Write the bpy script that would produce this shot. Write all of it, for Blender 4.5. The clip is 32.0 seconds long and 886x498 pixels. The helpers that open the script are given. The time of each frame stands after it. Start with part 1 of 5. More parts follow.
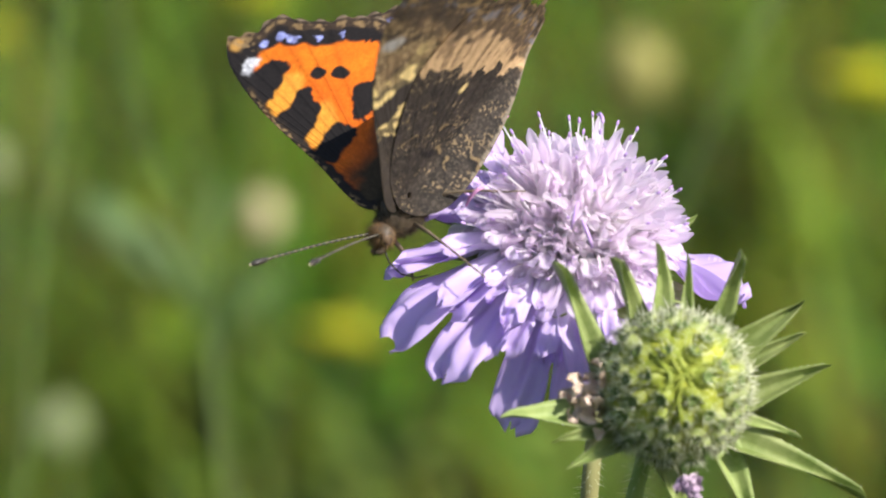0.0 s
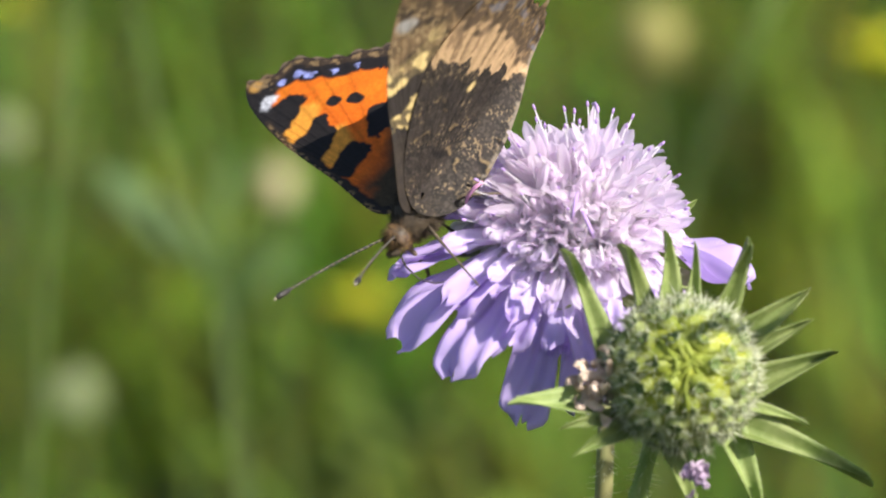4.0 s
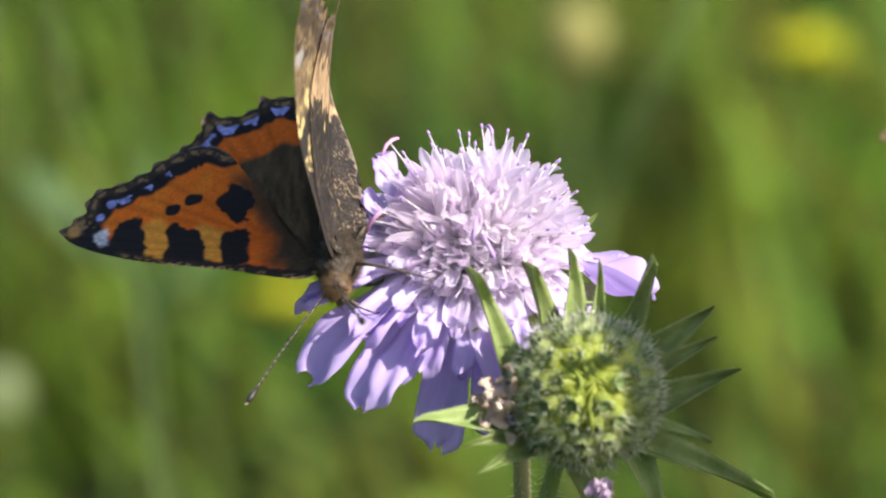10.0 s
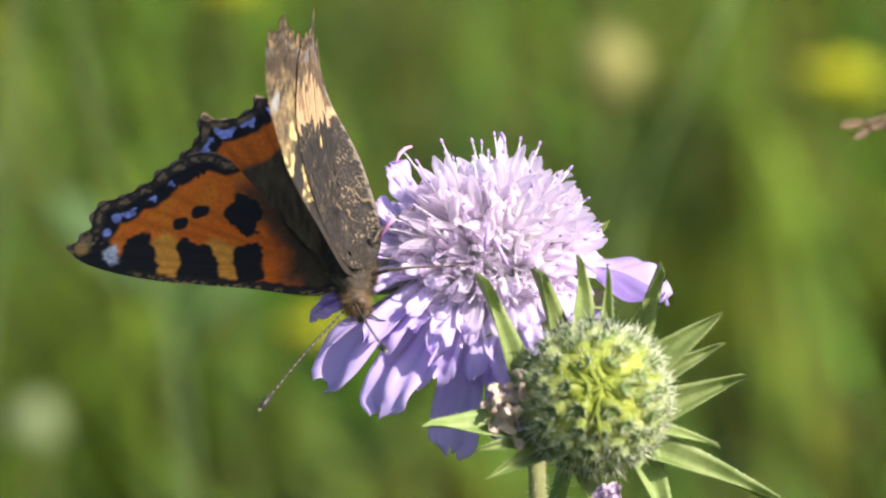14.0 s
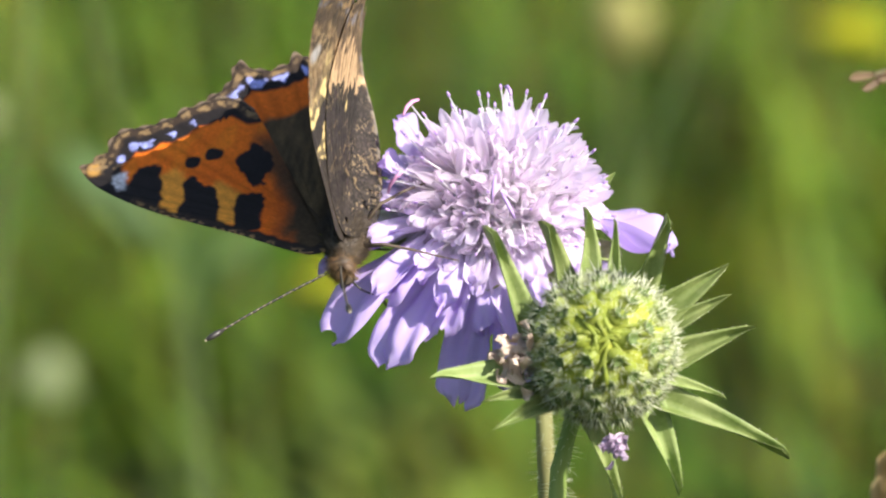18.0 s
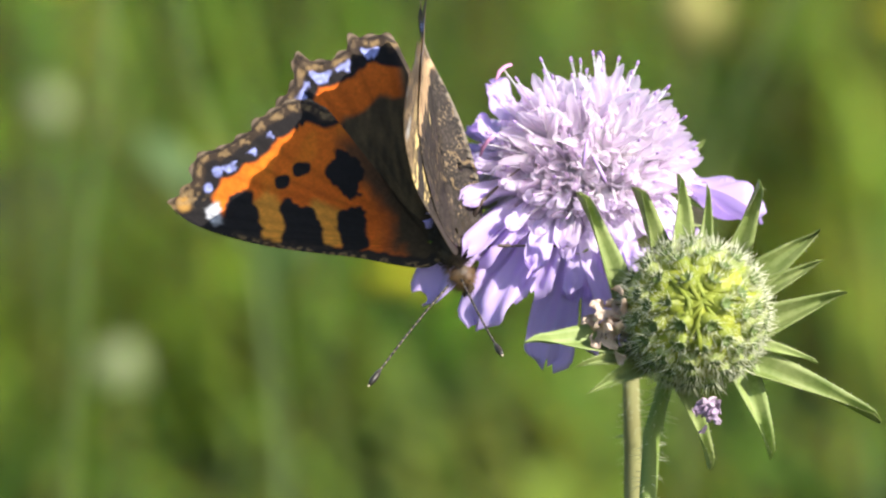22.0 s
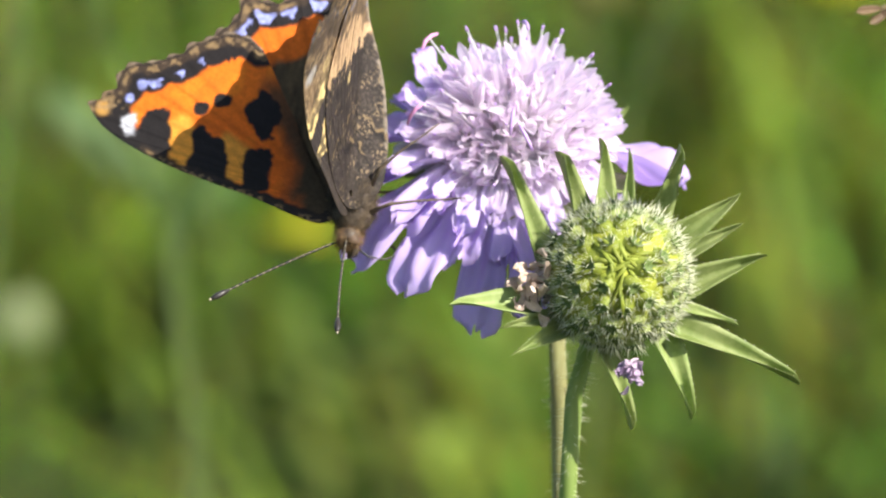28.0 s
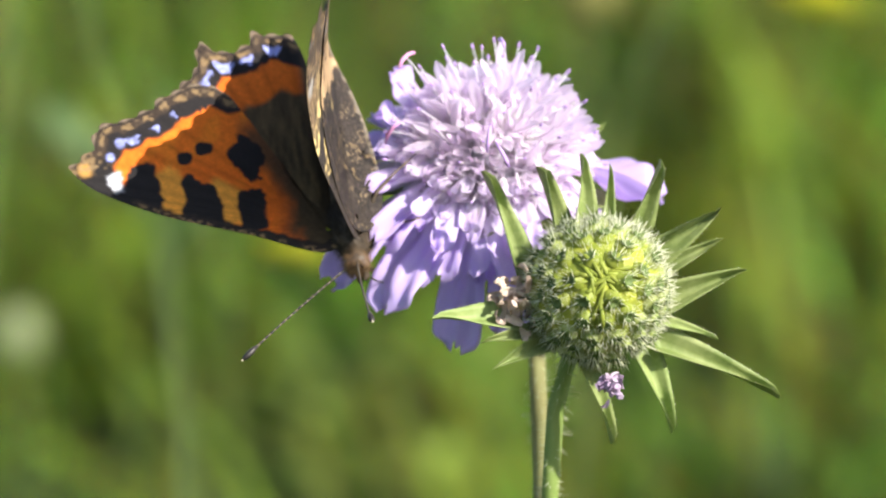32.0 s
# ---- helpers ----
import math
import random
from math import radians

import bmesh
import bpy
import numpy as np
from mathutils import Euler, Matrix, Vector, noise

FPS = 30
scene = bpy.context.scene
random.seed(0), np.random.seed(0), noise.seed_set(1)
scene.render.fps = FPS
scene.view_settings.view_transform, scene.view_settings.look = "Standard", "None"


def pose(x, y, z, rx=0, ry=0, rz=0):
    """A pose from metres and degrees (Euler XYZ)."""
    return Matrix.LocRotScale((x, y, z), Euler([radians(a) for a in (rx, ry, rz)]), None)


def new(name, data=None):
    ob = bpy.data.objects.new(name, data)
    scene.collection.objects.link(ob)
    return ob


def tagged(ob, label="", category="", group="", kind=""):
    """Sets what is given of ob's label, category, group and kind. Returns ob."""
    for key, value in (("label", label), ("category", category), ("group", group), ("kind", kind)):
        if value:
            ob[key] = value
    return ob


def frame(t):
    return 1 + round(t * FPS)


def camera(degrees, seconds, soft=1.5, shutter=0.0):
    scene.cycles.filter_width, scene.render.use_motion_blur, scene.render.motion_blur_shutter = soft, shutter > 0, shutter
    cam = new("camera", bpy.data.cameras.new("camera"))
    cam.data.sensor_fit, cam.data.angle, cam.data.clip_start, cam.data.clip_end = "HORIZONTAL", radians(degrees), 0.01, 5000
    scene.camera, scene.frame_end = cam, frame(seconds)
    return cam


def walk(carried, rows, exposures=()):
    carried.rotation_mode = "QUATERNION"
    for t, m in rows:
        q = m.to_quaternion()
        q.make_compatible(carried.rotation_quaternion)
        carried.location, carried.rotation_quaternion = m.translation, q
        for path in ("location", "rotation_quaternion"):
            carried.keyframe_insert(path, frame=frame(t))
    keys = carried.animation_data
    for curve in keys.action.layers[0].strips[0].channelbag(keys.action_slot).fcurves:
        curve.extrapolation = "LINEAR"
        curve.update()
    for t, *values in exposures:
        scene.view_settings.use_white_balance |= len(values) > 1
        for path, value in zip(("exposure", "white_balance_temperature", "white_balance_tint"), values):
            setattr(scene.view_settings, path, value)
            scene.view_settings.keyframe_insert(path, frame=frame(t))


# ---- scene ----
# ---- camera: hand-held, long lens, about 0.43 m from the flower ----
cam = camera(12.0, 32.0, soft=2.1)
cam.data.dof.use_dof = True
cam.data.dof.focus_distance = 0.439
cam.data.dof.aperture_fstop = 23.0
walk(cam, [
    (0, pose(-0.00289, -0.42308, 0.57276, 80.444, -0.125, -0.741)),
    (0.5, pose(-0.00165, -0.42290, 0.57330, 80.321, -0.117, -0.686)),
    (1, pose(0.00173, -0.42278, 0.57425, 80.356, -0.088, -0.519)),
    (1.5, pose(0.00336, -0.42243, 0.57587, 80.146, -0.084, -0.481)),
    (2, pose(0.00244, -0.42217, 0.57687, 79.985, -0.094, -0.532)),
    (2.5, pose(0.00022, -0.42224, 0.57615, 79.866, -0.101, -0.565)),
    (3, pose(-0.00186, -0.42221, 0.57604, 79.775, -0.119, -0.657)),
    (3.5, pose(-0.00242, -0.42247, 0.57509, 79.894, -0.110, -0.616)),
    (5.5, pose(0.00096, -0.42323, 0.57487, 80.004, -0.013, -0.075)),
    (6, pose(-0.00000, -0.42347, 0.57467, 80.000, 0.000, 0.000)),
    (6.5, pose(-0.00182, -0.42358, 0.57480, 79.849, -0.009, -0.050)),
    (7, pose(-0.00217, -0.42398, 0.57390, 79.897, 0.004, 0.020)),
    (7.5, pose(-0.00087, -0.42417, 0.57410, 80.026, -0.008, -0.044)),
    (8, pose(0.00076, -0.42441, 0.57368, 80.299, -0.060, -0.352)),
    (8.5, pose(0.00112, -0.42442, 0.57448, 80.304, -0.111, -0.647)),
    (9, pose(0.00140, -0.42430, 0.57601, 80.139, -0.164, -0.945)),
    (9.5, pose(0.00184, -0.42433, 0.57703, 80.027, -0.203, -1.157)),
    (10, pose(0.00050, -0.42430, 0.57808, 79.836, -0.260, -1.451)),
    (10.5, pose(0.00013, -0.42492, 0.57645, 79.931, -0.264, -1.485)),
    (11, pose(-0.00105, -0.42521, 0.57636, 79.853, -0.273, -1.527)),
    (11.5, pose(-0.00197, -0.42553, 0.57671, 79.825, -0.244, -1.358)),
    (12, pose(-0.00219, -0.42622, 0.57553, 79.970, -0.193, -1.088)),
    (12.5, pose(-0.00048, -0.42695, 0.57461, 80.260, -0.145, -0.846)),
    (13, pose(0.00249, -0.42741, 0.57486, 80.360, -0.121, -0.710)),
    (13.5, pose(0.00468, -0.42783, 0.57507, 80.402, -0.110, -0.649)),
    (14, pose(0.00387, -0.42806, 0.57562, 80.340, -0.149, -0.876)),
    (14.5, pose(0.00158, -0.42824, 0.57610, 79.974, -0.178, -1.008)),
    (16.5, pose(0.00461, -0.42977, 0.57777, 79.390, -0.126, -0.674)),
    (17, pose(0.00406, -0.43039, 0.57690, 79.372, -0.124, -0.661)),
    (17.5, pose(0.00413, -0.43110, 0.57583, 79.526, -0.115, -0.625)),
    (18, pose(0.00412, -0.43159, 0.57583, 79.740, -0.131, -0.723)),
    (18.5, pose(0.00322, -0.43203, 0.57593, 79.810, -0.143, -0.797)),
    (19, pose(0.00304, -0.43266, 0.57513, 79.808, -0.142, -0.790)),
    (19.5, pose(0.00315, -0.43309, 0.57549, 79.687, -0.132, -0.724)),
    (20, pose(0.00504, -0.43327, 0.57752, 79.427, -0.095, -0.511)),
    (20.5, pose(0.00444, -0.43380, 0.57748, 79.378, -0.075, -0.402)),
    (21, pose(0.00148, -0.43464, 0.57584, 79.519, -0.058, -0.312)),
    (21.5, pose(0.00010, -0.43568, 0.57356, 79.765, -0.016, -0.089)),
    (22, pose(0.00086, -0.43628, 0.57351, 79.687, 0.023, 0.125)),
    (22.5, pose(0.00124, -0.43652, 0.57464, 79.466, 0.012, 0.067)),
    (23, pose(-0.00075, -0.43703, 0.57393, 79.396, -0.037, -0.195)),
    (23.5, pose(-0.00271, -0.43750, 0.57331, 79.393, -0.091, -0.485)),
    (24, pose(-0.00191, -0.43775, 0.57415, 79.498, -0.137, -0.737)),
    (24.5, pose(-0.00037, -0.43804, 0.57483, 79.597, -0.189, -1.031)),
    (25, pose(0.00047, -0.43852, 0.57482, 79.588, -0.205, -1.115)),
    (25.5, pose(0.00043, -0.43897, 0.57490, 79.517, -0.212, -1.145)),
    (27.5, pose(-0.00254, -0.44068, 0.57534, 79.084, -0.213, -1.107)),
    (28, pose(-0.00237, -0.44102, 0.57558, 79.038, -0.249, -1.285)),
    (28.5, pose(-0.00019, -0.44139, 0.57619, 79.097, -0.252, -1.306)),
    (29, pose(0.00032, -0.44166, 0.57692, 79.183, -0.274, -1.435)),
    (29.5, pose(-0.00054, -0.44238, 0.57536, 79.392, -0.265, -1.415)),
    (30, pose(-0.00141, -0.44279, 0.57532, 79.342, -0.251, -1.332)),
    (30.5, pose(-0.00158, -0.44316, 0.57555, 79.378, -0.238, -1.268)),
    (31, pose(-0.00069, -0.44341, 0.57631, 79.380, -0.238, -1.270)),
    (31.5, pose(-0.00030, -0.44371, 0.57674, 79.379, -0.237, -1.264)),
    (32, pose(-0.00057, -0.44411, 0.57632, 79.218, -0.246, -1.289)),
], exposures=[(0, 0.75), (8, 0.79), (14, 0.92), (32, 1.0)])

# ---- light: high sun behind the camera's right shoulder, clear sky ----
SUN = Vector((0.60, -0.47, 0.57)).normalized()
world = bpy.data.worlds.new("sky")
scene.world = world
world.use_nodes = True
wn = world.node_tree.nodes
sky = wn.new("ShaderNodeTexSky")
sky.sky_type = "NISHITA"
sky.sun_disc = False
sky.sun_elevation = math.asin(SUN.z)
sky.sun_rotation = math.atan2(SUN.x, SUN.y)
wn["Background"].inputs[1].default_value = 0.097
world.node_tree.links.new(sky.outputs[0], wn["Background"].inputs[0])
sun_data = bpy.data.lights.new("sun", "SUN")
sun_data.energy, sun_data.angle, sun_data.color = 4.8, radians(0.53), (1.0, 0.95, 0.86)
sun = new("sun", sun_data)
sun.rotation_mode = "QUATERNION"
sun.rotation_quaternion = SUN.to_track_quat("Z", "Y")


# ---- materials ----
def material(name, a, b, scale=400.0, rough=0.55, bump=0.15, through_light=0.0, stretch=(1, 1, 1), island=0.0, per_object=0.0, attribute="", gloss=0.35, fine=6.0, tone=0.25, span=(0.45, 0.9), clear=0.0):
    """A surface in two blended colours with coarse and fine variation; through_light lets light pass thin leaves."""
    m = bpy.data.materials.new(name)
    m.use_nodes = True
    n, l = m.node_tree.nodes, m.node_tree.links
    bsdf = n["Principled BSDF"]
    bsdf.inputs["Roughness"].default_value = rough
    bsdf.inputs["Specular IOR Level"].default_value = gloss
    co = n.new("ShaderNodeTexCoord")
    mp = n.new("ShaderNodeMapping")
    mp.inputs["Scale"].default_value = stretch
    l.new(co.outputs["Object"], mp.inputs[0])
    big = n.new("ShaderNodeTexNoise")
    big.inputs["Scale"].default_value = scale
    big.inputs["Detail"].default_value = 3
    small = n.new("ShaderNodeTexNoise")
    small.inputs["Scale"].default_value = scale * fine
    small.inputs["Detail"].default_value = 2
    for t in (big, small):
        l.new(mp.outputs[0], t.inputs["Vector"])
    add = n.new("ShaderNodeMath")
    add.operation = "MULTIPLY_ADD"
    add.inputs[1].default_value = 0.35
    l.new(small.outputs[0], add.inputs[0])
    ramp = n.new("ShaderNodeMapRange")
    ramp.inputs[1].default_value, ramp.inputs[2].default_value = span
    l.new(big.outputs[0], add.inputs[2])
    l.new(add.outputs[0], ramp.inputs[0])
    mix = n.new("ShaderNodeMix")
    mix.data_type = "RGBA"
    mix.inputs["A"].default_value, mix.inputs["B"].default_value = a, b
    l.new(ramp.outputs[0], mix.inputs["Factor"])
    colour = mix.outputs["Result"]
    if attribute:
        at = n.new("ShaderNodeAttribute")
        at.attribute_name = attribute
        mul = n.new("ShaderNodeMix")
        mul.data_type, mul.blend_type = "RGBA", "MULTIPLY"
        mul.inputs["Factor"].default_value = 1.0
        l.new(colour, mul.inputs["A"])
        l.new(at.outputs["Color"], mul.inputs["B"])
        colour = mul.outputs["Result"]
    if island or per_object:
        src = n.new("ShaderNodeNewGeometry").outputs["Random Per Island"] if island else n.new("ShaderNodeObjectInfo").outputs["Random"]
        hsv = n.new("ShaderNodeHueSaturation")
        reach = n.new("ShaderNodeMapRange")
        amount = island or per_object
        reach.inputs[3].default_value, reach.inputs[4].default_value = 1 - amount, 1 + amount
        l.new(src, reach.inputs[0])
        l.new(reach.outputs[0], hsv.inputs["Value"])
        hue = n.new("ShaderNodeMapRange")
        hue.inputs[3].default_value, hue.inputs[4].default_value = 0.5 - amount * tone * 0.12, 0.5 + amount * tone * 0.12
        l.new(src, hue.inputs[0])
        l.new(hue.outputs[0], hsv.inputs["Hue"])
        l.new(colour, hsv.inputs["Color"])
        colour = hsv.outputs[0]
    l.new(colour, bsdf.inputs["Base Color"])
    if bump:
        bp = n.new("ShaderNodeBump")
        bp.inputs["Strength"].default_value = bump
        bp.inputs["Distance"].default_value = 0.0002
        l.new(add.outputs[0], bp.inputs["Height"])
        l.new(bp.outputs[0], bsdf.inputs["Normal"])
    if through_light:
        tr = n.new("ShaderNodeBsdfTranslucent")
        l.new(colour, tr.inputs["Color"])
        ms = n.new("ShaderNodeMixShader")
        ms.inputs[0].default_value = through_light
        l.new(bsdf.outputs[0], ms.inputs[1])
        l.new(tr.outputs[0], ms.inputs[2])
        out = ms.outputs[0]
        if clear:
            tp = n.new("ShaderNodeBsdfTransparent")
            thin = n.new("ShaderNodeMixShader")
            thin.inputs[0].default_value = clear
            l.new(out, thin.inputs[1])
            l.new(tp.outputs[0], thin.inputs[2])
            out = thin.outputs[0]
        l.new(out, n["Material Output"].inputs["Surface"])
    return m


def petal_material(name, foot, tip, axis, reach, glow, clear=0.0):
    """A thin petal, pale at its foot and deeper in colour towards its tip, veined lengthways, that lets light through."""
    m = material(name, tip, tip, 500, 0.5, 0.0, glow, per_object=0.06, clear=clear)
    n, l = m.node_tree.nodes, m.node_tree.links
    mix = next(x for x in n if x.bl_idname == "ShaderNodeMix")
    co = n.new("ShaderNodeTexCoord")
    sep = n.new("ShaderNodeSeparateXYZ")
    l.new(co.outputs["Object"], sep.inputs[0])
    vein = n.new("ShaderNodeTexNoise")
    vein.inputs["Scale"].default_value = 900
    mp = n.new("ShaderNodeMapping")
    mp.inputs["Scale"].default_value = [0.12 if k == axis else 1.6 for k in "XYZ"]
    l.new(co.outputs["Object"], mp.inputs[0])
    l.new(mp.outputs[0], vein.inputs["Vector"])
    wave = n.new("ShaderNodeMath")
    wave.operation = "MULTIPLY_ADD"
    wave.inputs[1].default_value = 0.0022 * reach[1] / 4.0
    l.new(vein.outputs[0], wave.inputs[0])
    l.new(sep.outputs[axis], wave.inputs[2])
    ramp = n.new("ShaderNodeMapRange")
    ramp.inputs[1].default_value, ramp.inputs[2].default_value = reach[0] * 0.001, reach[1] * 0.001
    l.new(wave.outputs[0], ramp.inputs[0])
    mix.inputs["A"].default_value, mix.inputs["B"].default_value = foot, tip
    l.new(ramp.outputs[0], mix.inputs["Factor"])
    return m


FLORET = petal_material("pale lilac petal", (0.99, 0.965, 0.975, 1), (0.945, 0.84, 0.97, 1), "Z", (1.2, 5.0), 0.74, 0.48)
OUTER = petal_material("white to lilac petal", (0.99, 0.975, 0.98, 1), (0.92, 0.83, 0.98, 1), "Y", (2.0, 7.0), 0.7, 0.25)
RAY = petal_material("lilac petal", (0.95, 0.91, 0.98, 1), (0.74, 0.60, 0.93, 1), "Y", (2.0, 9.0), 0.55, 0.06)
TUBE = material("white floret tube", (0.95, 0.91, 0.95, 1), (0.98, 0.96, 0.96, 1), 500, 0.5, 0.1, 0.55, clear=0.2)
ANTHER = material("lilac anther", (0.40, 0.26, 0.62, 1), (0.55, 0.36, 0.66, 1), 900, 0.5, 0.1)
PINK = material("pink anther", (0.62, 0.26, 0.50, 1), (0.70, 0.34, 0.56, 1), 900, 0.5, 0.1)
BRACT = material("hairy green bract", (0.20, 0.28, 0.07, 1), (0.40, 0.46, 0.18, 1), 350, 0.55, 0.3, 0.32, per_object=0.12)
STEM = material("green stem", (0.16, 0.25, 0.05, 1), (0.27, 0.34, 0.10, 1), 300, 0.55, 0.3, 0.1, stretch=(1, 1, 0.15))
STEM_BROWN = material("brownish green stem", (0.22, 0.20, 0.08, 1), (0.33, 0.35, 0.15, 1), 300, 0.6, 0.3, 0.1, stretch=(1, 1, 0.15))
FRUIT = material("yellow green fruitlet", (0.21, 0.26, 0.035, 1), (0.32, 0.36, 0.05, 1), 500, 0.5, 0.2, 0.25, per_object=0.1)
FRUIT_GREEN = material("grey green fruitlet", (0.25, 0.32, 0.07, 1), (0.40, 0.44, 0.15, 1), 500, 0.55, 0.2, 0.2, per_object=0.12)
CROWN = material("dark green fruitlet crown", (0.07, 0.11, 0.025, 1), (0.14, 0.185, 0.05, 1), 1500, 0.6, 0.3, per_object=0.1)
BRISTLE = material("whitish bristle", (0.62, 0.64, 0.44, 1), (0.80, 0.80, 0.62, 1), 800, 0.5, 0.0, 0.3)
CORE = material("green seed head core", (0.20, 0.25, 0.03, 1), (0.36, 0.37, 0.04, 1), 500, 0.6, 0.3)
DRY = material("withered floret", (0.50, 0.36, 0.27, 1), (0.74, 0.60, 0.50, 1), 900, 0.75, 0.5, 0.15)
DRY_PURPLE = material("withered purple floret", (0.36, 0.24, 0.40, 1), (0.60, 0.48, 0.58, 1), 900, 0.75, 0.5, 0.15)
WING = material("scaled butterfly wing", (0.82, 0.82, 0.82, 1), (1, 1, 1, 1), 1500, 0.7, 0.35, 0.03, attribute="scales", gloss=0.2)
FUR = material("brown fur", (0.034, 0.026, 0.020, 1), (0.095, 0.070, 0.045, 1), 900, 0.8, 0.4, island=0.35, gloss=0.15)
HEAD_FUR = material("rusty brown fur", (0.13, 0.075, 0.035, 1), (0.34, 0.21, 0.11, 1), 900, 0.8, 0.4, island=0.35, gloss=0.15)
BODY = material("dark brown chitin", (0.05, 0.038, 0.03, 1), (0.13, 0.095, 0.065, 1), 900, 0.55, 0.4)
EYE = material("brown compound eye", (0.06, 0.038, 0.024, 1), (0.12, 0.075, 0.045, 1), 2500, 0.6, 0.2)
BLACK = material("black chitin", (0.02, 0.018, 0.016, 1), (0.05, 0.042, 0.035, 1), 900, 0.4, 0.2)
PALE = material("whitish chitin", (0.50, 0.42, 0.28, 1), (0.68, 0.60, 0.44, 1), 900, 0.5, 0.2)
RING = material("pale antenna ring", (0.16, 0.13, 0.085, 1), (0.27, 0.23, 0.155, 1), 900, 0.5, 0.2)
LEG = material("brown leg", (0.075, 0.055, 0.038, 1), (0.19, 0.145, 0.10, 1), 1200, 0.55, 0.3)
# the near-black patches put shade between the blades into the grass colour
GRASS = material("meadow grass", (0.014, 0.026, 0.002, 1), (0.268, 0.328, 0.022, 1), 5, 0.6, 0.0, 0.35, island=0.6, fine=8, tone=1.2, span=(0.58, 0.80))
GRASS_LIGHT = material("light meadow leaf", (0.05, 0.09, 0.008, 1), (0.22, 0.30, 0.03, 1), 4, 0.6, 0.0, 0.35, island=0.4, fine=8, tone=1.0)
SOIL = material("mossy ground", (0.010, 0.018, 0.004, 1), (0.034, 0.055, 0.010, 1), 3, 0.9, 0.3, fine=12)
BGSTEM = material("pale green stalk", (0.08, 0.125, 0.028, 1), (0.14, 0.19, 0.055, 1), 30, 0.6, 0.1, 0.15)
BGLEAF = material("bluish green leaf", (0.060, 0.115, 0.026, 1), (0.105, 0.17, 0.045, 1), 20, 0.6, 0.1, 0.3)
LIGHTLEAF = material("light green leaf", (0.15, 0.23, 0.03, 1), (0.26, 0.35, 0.05, 1), 20, 0.6, 0.1, 0.35, per_object=0.15)
YELLOW = material("yellow petal", (0.70, 0.70, 0.03, 1), (0.80, 0.76, 0.05, 1), 60, 0.5, 0.1, 0.3)
TAN = material("tan seed head", (0.38, 0.34, 0.17, 1), (0.52, 0.45, 0.26, 1), 90, 0.8, 0.4, 0.1)
CREAM = material("whitish seed head", (0.20, 0.25, 0.11, 1), (0.31, 0.34, 0.18, 1), 90, 0.8, 0.4, 0.2)
HUSK = material("straw grass husk", (0.50, 0.36, 0.16, 1), (0.68, 0.56, 0.34, 1), 500, 0.6, 0.3, 0.25, stretch=(1, 1, 0.2))
HUSK_BROWN = material("purplish brown grass husk", (0.10, 0.06, 0.035, 1), (0.22, 0.145, 0.08, 1), 500, 0.6, 0.3, 0.2, stretch=(1, 1, 0.2))

BUD = material("yellowish tan bud", (0.26, 0.26, 0.07, 1), (0.38, 0.33, 0.12, 1), 90, 0.8, 0.4, 0.2)

MM = 0.001


